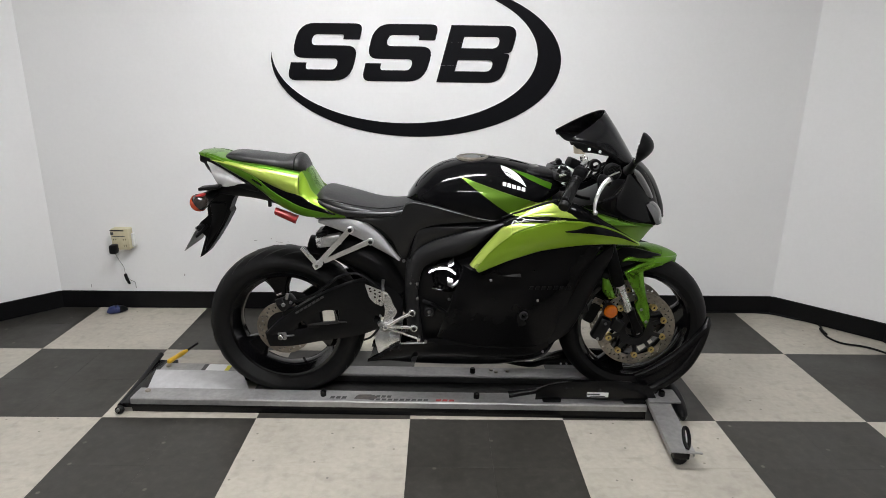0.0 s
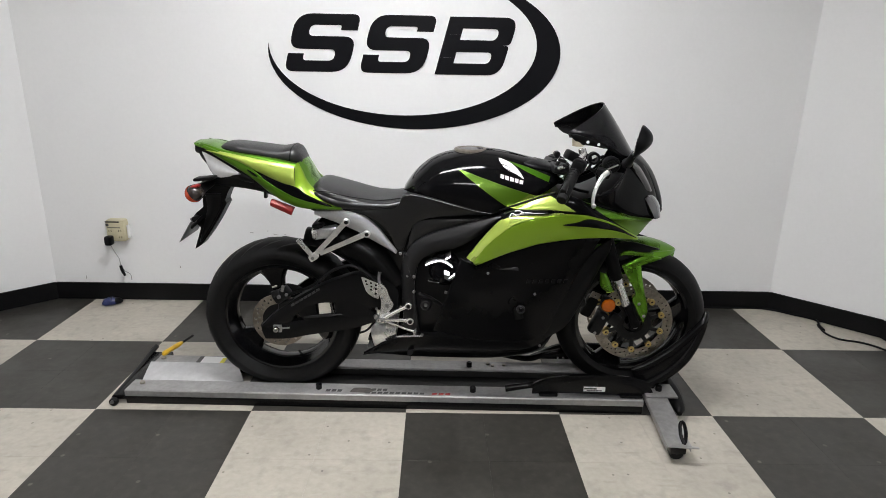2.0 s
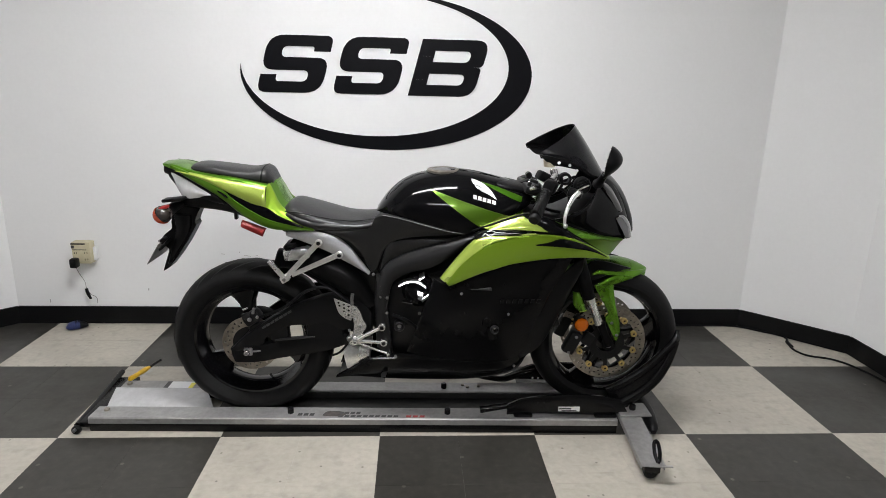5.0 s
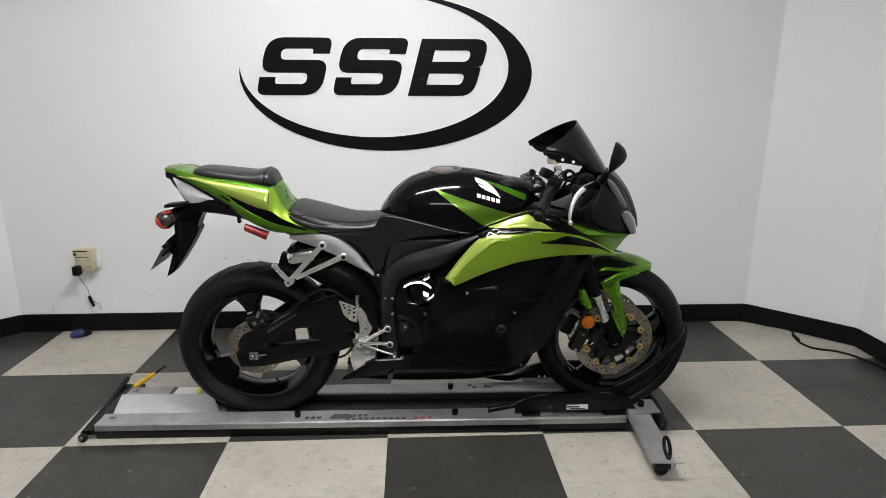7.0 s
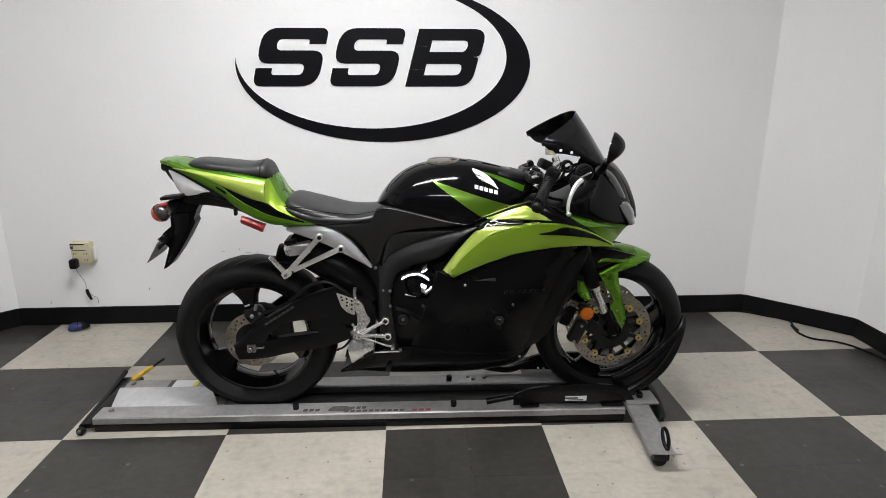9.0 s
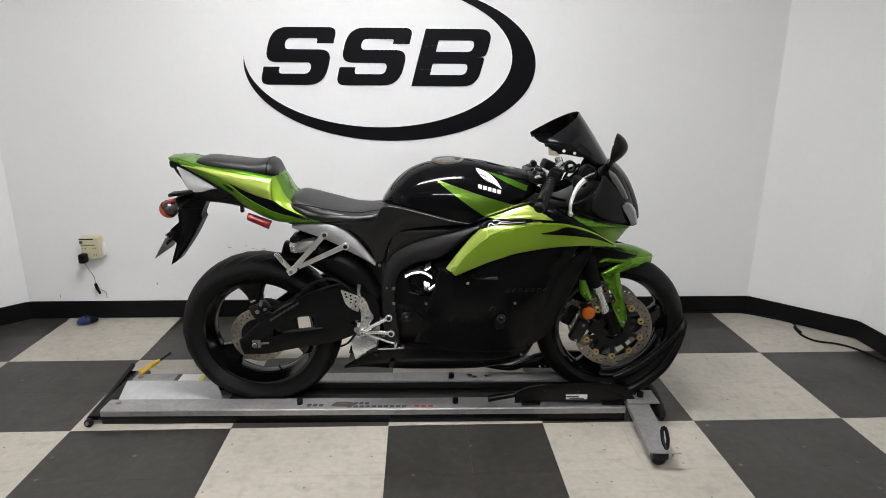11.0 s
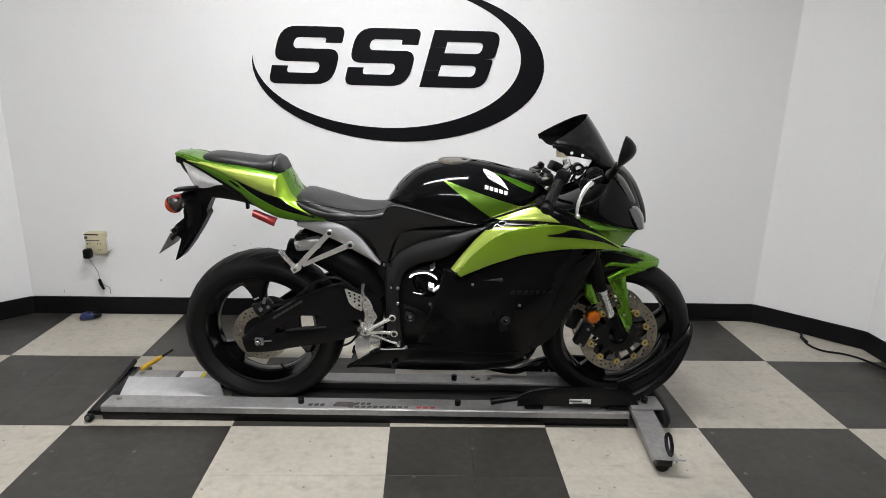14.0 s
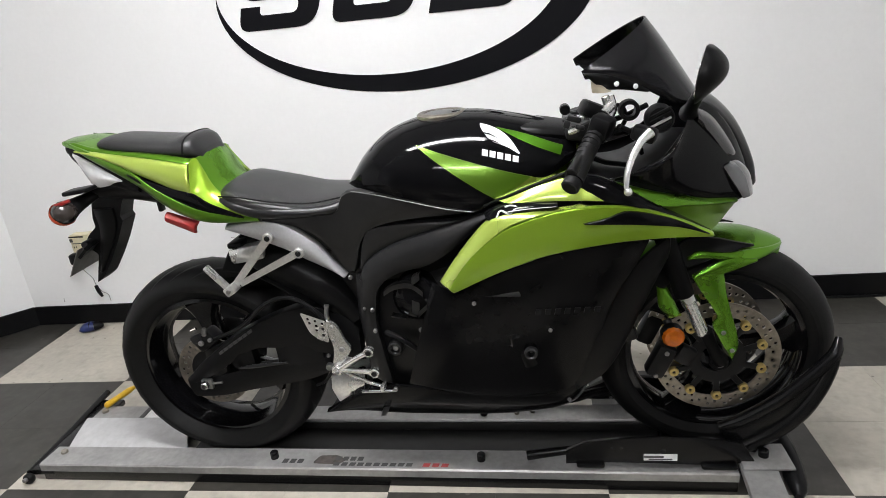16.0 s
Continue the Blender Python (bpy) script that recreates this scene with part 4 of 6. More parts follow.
# ---- bodywork ----
TANK_TOP = [(-0.014, 0.893), (0.0, 0.915), (0.033, 0.957), (0.088, 1.0), (0.155, 1.025), (0.239, 1.038), (0.324, 1.036), (0.409, 1.02), (0.496, 0.997), (0.55, 0.972)]
TANK_LOW = [(-0.014, 0.885), (0.073, 0.881), (0.155, 0.864), (0.257, 0.84), (0.319, 0.829), (0.389, 0.845), (0.46, 0.88), (0.55, 0.925)]
TANK_WIDE = [(-0.014, 0.06), (0.03, 0.115), (0.1, 0.148), (0.2, 0.166), (0.32, 0.168), (0.42, 0.152), (0.5, 0.125), (0.55, 0.09)]
TT, TL, TW = (np.array(spline(c, 80)) for c in (TANK_TOP, TANK_LOW, TANK_WIDE))


def tank_side(x, z):
    """How far out the tank's flank lies at a place."""
    zt, zb, hw = np.interp(x, TT[:, 0], TT[:, 1]), np.interp(x, TL[:, 0], TL[:, 1]), np.interp(x, TW[:, 0], TW[:, 1])
    s = min(0.995, max(0.0, (z - zb) / (zt - zb)))
    return hw * (1 - s ** 2.6) ** (1 / 2.1) * (0.94 + 0.06 * math.sin(math.pi * min(1, 0.2 + s)))


def tank_mesh():
    bm = bmesh.new()
    rows = []
    for i in range(45):
        x = -0.014 + 0.564 * i / 44
        zt, zb = np.interp(x, TT[:, 0], TT[:, 1]), np.interp(x, TL[:, 0], TL[:, 1])
        s = [1 - (1 - k / 14) ** 2.0 for k in range(15)]
        near = [(-tank_side(x, zb + (zt - zb) * q), zb + (zt - zb) * q) for q in s[:-1]]
        row = near + [(0.0, zt)] + [(-y, z) for y, z in near[::-1]]
        rows.append([bm.verts.new((x, y, z)) for y, z in row])
    grid(bm, rows, closed=True)
    bm.faces.new(rows[0])
    bm.faces.new(rows[-1])
    return bm


tank = part("fuel_tank", tank_mesh(), BLACK, bike, "gloss black fuel tank with a green flash", 50)
FLASH = dict(thick=0.004, sink=0.0, wfun=tank_side, lift=0.0016, bulge=(0, 0, 0))
pair("flash", [(0.182, 0, 0.983), (0.27, 0, 0.954), (0.37, 0, 0.921), (0.445, 0, 0.898)], [(0.184, 0, 0.98), (0.25, 0, 0.932), (0.317, 0, 0.884), (0.368, 0, 0.849)], OLIVE, tank, "green flash", **FLASH)
pair("flash_front", [(0.445, 0, 0.898), (0.47, 0, 0.891), (0.5, 0, 0.895)], [(0.368, 0, 0.849), (0.405, 0, 0.857), (0.45, 0, 0.882)], LIME, tank, "pale green flash", m=5, n=12, **FLASH)
pair("upper_flash", [(0.368, 0, 1.006), (0.44, 0, 0.985), (0.52, 0, 0.955)], [(0.371, 0, 1.003), (0.441, 0, 0.968), (0.513, 0, 0.937)], DEEP, tank, "green flash", n=14, m=4, **FLASH)
pair("emblem_wing", [(0.331, 0, 1.016), (0.352, 0, 1.01), (0.38, 0, 0.997), (0.404, 0, 0.976), (0.422, 0, 0.95)], [(0.333, 0, 1.008), (0.345, 0, 0.992), (0.362, 0, 0.978), (0.392, 0, 0.966), (0.42, 0, 0.949)], WHITE, tank, "white wing emblem", n=14, m=5, **FLASH)
OVER = dict(FLASH, lift=0.0032, thick=0.002)
for k in range(3):
    x0, z0 = 0.336 + 0.007 * k, 1.0 - 0.013 * k
    part("emblem_line", patch([(x0, 0, z0), (x0 + 0.02, 0, z0 - 0.006), (x0 + 0.036, 0, z0 - 0.015)], [(x0, 0, z0 - 0.0022), (x0 + 0.02, 0, z0 - 0.0078), (x0 + 0.036, 0, z0 - 0.0155)], n=6, m=1, **OVER), BLACK, tank)
for k in range(5):
    x0, z0 = 0.337 + 0.0172 * k, 0.966 - 0.0046 * k
    pair("emblem_bar", [(x0, 0, z0), (x0 + 0.013, 0, z0 - 0.0034)], [(x0 - 0.001, 0, z0 - 0.0125), (x0 + 0.012, 0, z0 - 0.0159)], WHITE, tank, "white emblem bar", n=3, m=2, **FLASH)
cap = part("filler_cap", lathe([(0.044, 0.003), (0.05, 0.005), (0.058, 0.004), (0.063, 0.0), (0.063, -0.012), (0.044, -0.012)], (0, 0, 0), 40), STEEL, tank, "brushed metal filler cap")
part("cap_lid", lathe([(0.0005, 0.004), (0.03, 0.004), (0.042, 0.002), (0.043, -0.01), (0.0005, -0.01)], (0, 0, 0), 40), BOLT, cap)
cap.matrix_basis = pose(0.232, 0, 1.0342, -90, 0, 0) @ pose(0, 0, 0, 0, 0, 0)
part("airbox_cover", body([(0.36, 1.01), (0.46, 1.005), (0.56, 0.985)], [(0.36, 0.99), (0.46, 0.965), (0.56, 0.95)], [(0.36, 0.06), (0.46, 0.09), (0.56, 0.075)], n=14), SATIN, tank)

# seats
seat = part("rider_seat", body([(-0.37, 0.878), (-0.352, 0.9), (-0.325, 0.914), (-0.284, 0.905), (-0.228, 0.889), (-0.134, 0.863), (-0.075, 0.86), (-0.008, 0.864)],
     [(-0.372, 0.868), (-0.306, 0.855), (-0.254, 0.838), (-0.173, 0.828), (-0.071, 0.824), (-0.008, 0.824)], [(-0.372, 0.07), (-0.33, 0.12), (-0.25, 0.145), (-0.15, 0.142), (-0.07, 0.122), (-0.008, 0.105)],
     n=36, p_top=2.5, p_low=3.0, split=0.4), SEAT, bike, "black vinyl rider seat with sewn side panels", 50)
pair("seat_skirt", [(-0.35, 0.11, 0.889), (-0.306, 0.134, 0.876), (-0.25, 0.142, 0.862), (-0.17, 0.141, 0.853), (-0.07, 0.125, 0.849), (-0.008, 0.106, 0.86)],
     [(-0.345, 0.115, 0.872), (-0.29, 0.135, 0.845), (-0.23, 0.14, 0.828), (-0.15, 0.138, 0.826), (-0.06, 0.125, 0.826), (-0.008, 0.107, 0.826)], SEATSIDE, seat, "glossy sewn seat side", thick=0.02)
part("seam", tube([(-0.34, -0.122, 0.889), (-0.28, -0.138, 0.888), (-0.2, -0.138, 0.872), (-0.1, -0.126, 0.859), (-0.015, -0.103, 0.865)], 0.0022, 6, 24), SATIN, seat)
pill = part("pillion_seat", body([(-0.695, 1.03), (-0.682, 1.043), (-0.65, 1.047), (-0.61, 1.044), (-0.544, 1.037), (-0.478, 1.031), (-0.435, 1.038), (-0.41, 1.032), (-0.392, 1.0)],
     [(-0.695, 1.024), (-0.66, 1.014), (-0.53, 0.994), (-0.42, 0.976), (-0.392, 0.974)], [(-0.695, 0.045), (-0.665, 0.072), (-0.6, 0.084), (-0.5, 0.088), (-0.42, 0.085), (-0.392, 0.06)],
     n=36, p_top=2.6, p_low=3.0, split=0.35), SEAT, bike, "black vinyl pillion pad", 50)
part("seam", tube([(-0.43, -0.087, 0.99), (-0.428, -0.083, 1.012), (-0.428, -0.06, 1.031), (-0.428, 0.0, 1.038), (-0.428, 0.06, 1.031), (-0.428, 0.083, 1.012)], 0.003, 6, 30), SATIN, pill)

# tail
tail = part("tail_core", body([(-0.79, 1.04), (-0.7, 1.025), (-0.54, 0.99), (-0.42, 0.96), (-0.36, 0.88), (-0.24, 0.84)], [(-0.79, 1.0), (-0.7, 0.97), (-0.54, 0.9), (-0.41, 0.85), (-0.345, 0.83), (-0.24, 0.82)],
     [(-0.79, 0.045), (-0.7, 0.075), (-0.54, 0.105), (-0.41, 0.118), (-0.345, 0.12), (-0.24, 0.12)], n=24), SATIN, bike)
part("tail_top", patch([(-0.79, 0.045, 1.044), (-0.75, 0.062, 1.044), (-0.7, 0.078, 1.031), (-0.655, 0.086, 1.014)], [(-0.79, -0.045, 1.044), (-0.75, -0.062, 1.044), (-0.7, -0.078, 1.031), (-0.655, -0.086, 1.014)],
     n=14, m=10, bulge=(0, 0, 0.004), inner=(0, 0, -0.006)), MIDGREEN, bike, "lime green tail cowl")
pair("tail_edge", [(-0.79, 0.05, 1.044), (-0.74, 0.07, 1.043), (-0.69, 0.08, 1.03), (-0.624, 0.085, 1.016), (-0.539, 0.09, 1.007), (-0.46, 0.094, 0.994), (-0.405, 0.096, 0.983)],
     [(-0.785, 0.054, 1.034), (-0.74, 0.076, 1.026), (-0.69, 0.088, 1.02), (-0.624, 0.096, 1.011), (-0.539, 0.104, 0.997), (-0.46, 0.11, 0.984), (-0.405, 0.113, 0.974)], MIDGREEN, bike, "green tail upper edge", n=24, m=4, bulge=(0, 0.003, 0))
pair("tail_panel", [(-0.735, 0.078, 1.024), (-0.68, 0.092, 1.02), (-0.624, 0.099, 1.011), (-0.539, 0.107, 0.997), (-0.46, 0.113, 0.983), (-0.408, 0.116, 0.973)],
     [(-0.735, 0.079, 1.021), (-0.68, 0.094, 1.008), (-0.62, 0.106, 0.988), (-0.54, 0.12, 0.954), (-0.46, 0.13, 0.919), (-0.402, 0.134, 0.894)], LIME, bike, "lime tail panel in its lit tone", bulge=(0, 0.01, 0))
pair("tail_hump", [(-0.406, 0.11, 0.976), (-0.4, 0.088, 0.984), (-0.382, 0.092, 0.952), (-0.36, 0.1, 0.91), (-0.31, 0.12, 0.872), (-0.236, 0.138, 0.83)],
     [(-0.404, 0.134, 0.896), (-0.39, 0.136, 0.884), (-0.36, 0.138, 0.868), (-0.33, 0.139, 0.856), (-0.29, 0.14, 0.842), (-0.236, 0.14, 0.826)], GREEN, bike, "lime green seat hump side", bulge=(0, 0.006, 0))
part("tail_bridge", patch([(-0.402, 0.088, 0.984), (-0.383, 0.09, 0.952), (-0.362, 0.098, 0.908), (-0.335, 0.115, 0.875)], [(-0.402, -0.088, 0.984), (-0.383, -0.09, 0.952), (-0.362, -0.098, 0.908), (-0.335, -0.115, 0.875)],
     n=12, m=12, bulge=(0.012, 0, 0.006), inner=(0, 0, -0.006)), MIDGREEN, bike, "lime green seat hump")
pair("tail_blade", [(-0.578, 0.118, 0.962), (-0.456, 0.132, 0.919), (-0.405, 0.136, 0.906), (-0.356, 0.14, 0.874), (-0.27, 0.142, 0.838)],
     [(-0.578, 0.116, 0.955), (-0.517, 0.124, 0.912), (-0.458, 0.13, 0.878), (-0.378, 0.136, 0.846), (-0.27, 0.142, 0.832)], BLACK, bike, "gloss black tail insert", bulge=(0, 0.003, 0))
pair("tail_lower", [(-0.775, 0.062, 1.047), (-0.7, 0.092, 1.026), (-0.62, 0.11, 0.994), (-0.56, 0.122, 0.963), (-0.51, 0.13, 0.925), (-0.455, 0.136, 0.891), (-0.375, 0.141, 0.856), (-0.236, 0.143, 0.834)],
     [(-0.765, 0.06, 1.036), (-0.7, 0.088, 1.004), (-0.62, 0.104, 0.962), (-0.56, 0.108, 0.922), (-0.501, 0.118, 0.876), (-0.44, 0.128, 0.843), (-0.37, 0.13, 0.822), (-0.236, 0.138, 0.822)], MIDGREEN, bike, "green tail edge", n=32, m=4, bulge=(0, 0.004, 0))
pair("tail_light", [(-0.757, 0.062, 1.018), (-0.7, 0.085, 0.992), (-0.65, 0.094, 0.966), (-0.606, 0.1, 0.942)], [(-0.752, 0.062, 1.0), (-0.735, 0.066, 0.948), (-0.7, 0.078, 0.92), (-0.606, 0.099, 0.938)], CLEAR, bike, "clear tail light lens", n=16, bulge=(0, 0.008, 0), thick=0.012)
pair("light_surround", [(-0.775, 0.055, 1.035), (-0.7, 0.078, 1.004), (-0.62, 0.095, 0.96), (-0.56, 0.104, 0.925)], [(-0.765, 0.05, 0.985), (-0.715, 0.062, 0.93), (-0.67, 0.075, 0.912), (-0.56, 0.1, 0.905)], SATIN, bike, n=16, thick=0.02)
pair("undertail", [(-0.72, 0.07, 0.928), (-0.66, 0.085, 0.926), (-0.6, 0.096, 0.936), (-0.527, 0.104, 0.908), (-0.464, 0.115, 0.86)], [(-0.78, 0.05, 0.897), (-0.69, 0.06, 0.885), (-0.6, 0.075, 0.88), (-0.52, 0.09, 0.868), (-0.45, 0.11, 0.845)], SATIN, bike, "black undertail", n=18, thick=0.03)
HANGER = rounded([(-0.715, 0.904, 0.008), (-0.776, 0.87, 0.012), (-0.788, 0.822, 0.006), (-0.787, 0.796, 0.006), (-0.819, 0.771, 0.01), (-0.835, 0.749, 0.006), (-0.83, 0.733, 0.006), (-0.814, 0.722, 0.008), (-0.805, 0.713, 0.008), (-0.837, 0.625, 0.003), (-0.811, 0.641, 0.008), (-0.77, 0.693, 0.008), (-0.732, 0.749, 0.008), (-0.696, 0.811, 0.003), (-0.701, 0.824, 0.003), (-0.687, 0.857, 0.008), (-0.659, 0.9, 0.008)])
hanger = part("plate_hanger", plate(HANGER, 0.06, lambda u, v, o: (u, 0.03 - o, v)), SATIN, bike, "black number plate hanger")
part("hanger_rib", patch([(-0.775, 0.036, 0.85), (-0.772, 0.036, 0.79), (-0.79, 0.036, 0.73), (-0.815, 0.034, 0.655)], [(-0.712, 0.036, 0.85), (-0.716, 0.036, 0.8), (-0.748, 0.036, 0.74), (-0.802, 0.034, 0.66)], n=14, m=5, thick=0.01, bulge=(0, 0.007, 0)), SATIN, hanger)
for x, z in ((-0.834, 0.748), (-0.81, 0.755)):
    part("hanger_bolt", bolt((x, -0.037, z), (0, -1, 0), 0.006, 0.006), BOLT, hanger)
part("plate_bracket", patch([(-0.795, 0.09, 0.755), (-0.822, 0.09, 0.732)], [(-0.795, -0.09, 0.755), (-0.822, -0.09, 0.732)], n=6, m=6, inner=(0.006, 0, -0.01), bulge=(0, 0, 0.01)), SATIN, hanger)
num = part("number_plate", patch([(-0.822, 0.085, 0.748), (-0.872, 0.085, 0.668)], [(-0.822, -0.09, 0.748), (-0.872, -0.09, 0.668)], n=4, m=4, inner=(0.003, 0, 0.001), bulge=(0, 0, 0), sink=0), GREYTIN, hanger, "small pale number plate")
part("plate_bar", patch([(-0.8415, 0.06, 0.7195), (-0.857, 0.06, 0.695)], [(-0.8415, -0.06, 0.7195), (-0.857, -0.06, 0.695)], n=3, m=3, inner=(0.002, 0, 0.001), bulge=(-0.0015, 0, 0), sink=0), DARK, num, "dark plain bar")
part("plate_lamp", rod((-0.815, -0.06, 0.752), (-0.815, 0.06, 0.752), 0.012), DARK, hanger)
for s in (-1, 1):
    ind = part("rear_indicator", tube([(-0.73, s * 0.06, 0.9), (-0.755, s * 0.1, 0.886), (-0.768, s * 0.14, 0.876)], [0.014, 0.02, 0.031], 14, 12), SATIN, bike, "smoky stalk indicator with a red-orange rim")
    bm = bmesh.new()
    bmesh.ops.create_uvsphere(bm, u_segments=20, v_segments=12, radius=1)
    bm.transform(pose(-0.764, s * 0.148, 0.876, 0, -15, 0) @ Matrix.Diagonal((0.031, 0.036, 0.03, 1)))
    part("housing", bm, SMOKYBODY, ind, "smoky indicator body")
    bm = bmesh.new()
    bmesh.ops.create_uvsphere(bm, u_segments=20, v_segments=12, radius=1)
    bmesh.ops.bisect_plane(bm, geom=bm.verts[:] + bm.edges[:] + bm.faces[:], plane_co=(-0.12, 0, 0), plane_no=(1, 0, 0.35), clear_outer=True)
    bm.transform(pose(-0.7655, s * 0.148, 0.876, 0, -15, 0) @ Matrix.Diagonal((0.033, 0.037, 0.033, 1)))
    part("lens", bm, ORANGE, ind, "red-orange indicator lens")
    part("top_lens", block((0.03, 0.03, 0.01), (-0.757, s * 0.152, 0.903), (0, -14, 0), 0.004), RED, ind)
    part("stalk_plate", block((0.075, 0.05, 0.012), (-0.74, s * 0.1, 0.922), (0, -6, 0), 0.005), SATIN, ind)
    part("reflector", patch([(-0.497, s * 0.122, 0.853), (-0.411, s * 0.127, 0.824)], [(-0.503, s * 0.12, 0.828), (-0.426, s * 0.125, 0.794)], n=6, m=3, thick=s * 0.012), RED, bike, "red side reflector")
part("helmet_hook", block((0.012, 0.02, 0.03), (-0.525, -0.09, 0.865), bevel=0.004), DARK, bike)

# fairing
pair("fairing_side", [(0.2, 0.205, 0.668), (0.26, 0.222, 0.65), (0.36, 0.227, 0.7), (0.479, 0.227, 0.742), (0.6, 0.222, 0.762), (0.7, 0.2, 0.757)],
     [(0.105, 0.185, 0.371), (0.271, 0.195, 0.343), (0.43, 0.19, 0.342), (0.53, 0.178, 0.362), (0.592, 0.17, 0.47), (0.62, 0.168, 0.59)], PANEL, bike, "gloss black lower fairing", n=40, m=14, bulge=(0, 0.016, 0))
pair("belly_pan", [(-0.175, 0.09, 0.222), (-0.057, 0.13, 0.306), (0.076, 0.17, 0.356), (0.272, 0.192, 0.346), (0.45, 0.188, 0.342), (0.575, 0.16, 0.395)],
     [(-0.178, 0.06, 0.207), (0.031, 0.09, 0.21), (0.257, 0.1, 0.214), (0.392, 0.1, 0.222), (0.527, 0.1, 0.255), (0.582, 0.1, 0.345)], PANEL, bike, "gloss black belly pan", n=36, m=8, bulge=(0, 0.022, 0))
part("belly_floor", patch([(-0.17, 0.06, 0.21), (0.05, 0.09, 0.212), (0.3, 0.1, 0.217), (0.52, 0.1, 0.255), (0.58, 0.1, 0.345)], [(-0.17, -0.06, 0.21), (0.05, -0.09, 0.212), (0.3, -0.1, 0.217), (0.52, -0.1, 0.255), (0.58, -0.1, 0.345)],
     n=18, m=6, inner=(0, 0, 0.006), bulge=(0, 0, -0.006)), BLACK, bike)
pair("radiator_cowl", [(0.475, 0.19, 0.54), (0.54, 0.192, 0.575), (0.62, 0.185, 0.62), (0.678, 0.175, 0.689), (0.75, 0.165, 0.75)], [(0.535, 0.172, 0.34), (0.608, 0.164, 0.39), (0.66, 0.156, 0.48), (0.692, 0.15, 0.555), (0.75, 0.15, 0.69)], SATIN, bike, "satin black radiator cowl", n=24, m=8, thick=0.01, bulge=(0, 0.01, 0))
for k in range(7):
    x0, z0 = 0.443 + 0.0223 * k, 0.595 + 0.0000 * k
    w0 = 0.2335 - 0.0013 * k
    part("model_bar", patch([(x0, w0, z0 + 0.008), (x0 + 0.013, w0, z0 + 0.008)], [(x0 - 0.003, w0, z0 - 0.006), (x0 + 0.01, w0, z0 - 0.006)], n=2, m=1, thick=0.004, bulge=(0, 0, 0), sink=0), SATIN, bike, "dark lettering bar")
GL = dict(thick=0.012, n=32)
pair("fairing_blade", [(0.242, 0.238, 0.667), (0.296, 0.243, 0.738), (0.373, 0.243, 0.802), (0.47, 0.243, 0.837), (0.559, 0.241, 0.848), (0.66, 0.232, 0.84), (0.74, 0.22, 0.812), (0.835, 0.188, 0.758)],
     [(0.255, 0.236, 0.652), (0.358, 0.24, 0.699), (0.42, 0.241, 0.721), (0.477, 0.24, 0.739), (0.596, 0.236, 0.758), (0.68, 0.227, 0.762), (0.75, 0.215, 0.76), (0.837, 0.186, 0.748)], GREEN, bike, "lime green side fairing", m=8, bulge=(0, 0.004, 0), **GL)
pair("blade_facet", [(0.222, 0.222, 0.676), (0.277, 0.222, 0.751), (0.344, 0.22, 0.822), (0.403, 0.222, 0.841), (0.483, 0.224, 0.842), (0.552, 0.228, 0.85)], [(0.245, 0.24, 0.664), (0.298, 0.244, 0.738), (0.375, 0.244, 0.803), (0.43, 0.244, 0.828), (0.49, 0.243, 0.842), (0.56, 0.241, 0.849)], LIME, bike, "lime facet in its lit tone", m=4, bulge=(0, 0.003, 0), **GL)
pair("fairing_top", [(0.362, 0.175, 0.858), (0.42, 0.182, 0.882), (0.48, 0.185, 0.902), (0.528, 0.185, 0.915)], [(0.395, 0.208, 0.856), (0.47, 0.215, 0.858), (0.54, 0.222, 0.857), (0.63, 0.222, 0.85)], LIME, bike, "lime upper fairing in its lit tone", m=6, n=16, thick=0.012, bulge=(0, 0.008, 0.0))
pair("fairing_mark", [(0.335, 0.196, 0.832), (0.37, 0.2, 0.85), (0.42, 0.208, 0.857), (0.5, 0.22, 0.857)], [(0.35, 0.222, 0.818), (0.385, 0.224, 0.832), (0.43, 0.228, 0.84), (0.5, 0.23, 0.846)], BLACK, bike, "dark graphic with pale strokes", n=12, m=3, thick=0.01)
for line in ([(0.366, -0.226, 0.83), (0.376, -0.222, 0.845), (0.396, -0.226, 0.836), (0.41, -0.223, 0.848), (0.45, -0.226, 0.85)], [(0.385, -0.213, 0.85), (0.4, -0.214, 0.853), (0.425, -0.222, 0.846), (0.435, -0.224, 0.843)]):
    part("mark_stroke", tube(line, 0.0022, 6, 20), WHITE, bike)
# lighter matt patch gives the panel fold its grey highlight
part("panel_fold", patch([(0.322, 0.222, 0.646), (0.407, 0.228, 0.658)], [(0.326, 0.232, 0.640), (0.409, 0.236, 0.637)], n=4, m=2, thick=0.01, bulge=(0, 0, 0)), MATT, bike)
part("gap_rod", tube([(0.335, -0.178, 0.843), (0.4, -0.188, 0.87), (0.46, -0.19, 0.893), (0.53, -0.19, 0.916)], 0.0038, 8, 16), SATIN, bike, "black panel edge trim")
pair("fairing_band", [(0.5, 0.188, 0.91), (0.56, 0.2, 0.91), (0.612, 0.206, 0.895), (0.708, 0.2, 0.838), (0.835, 0.168, 0.756)],
     [(0.6, 0.222, 0.852), (0.65, 0.23, 0.842), (0.7, 0.224, 0.825), (0.76, 0.208, 0.798), (0.835, 0.172, 0.752)], BLACK, bike, "black diagonal fairing band", m=5, bulge=(0, 0.006, 0), **GL)
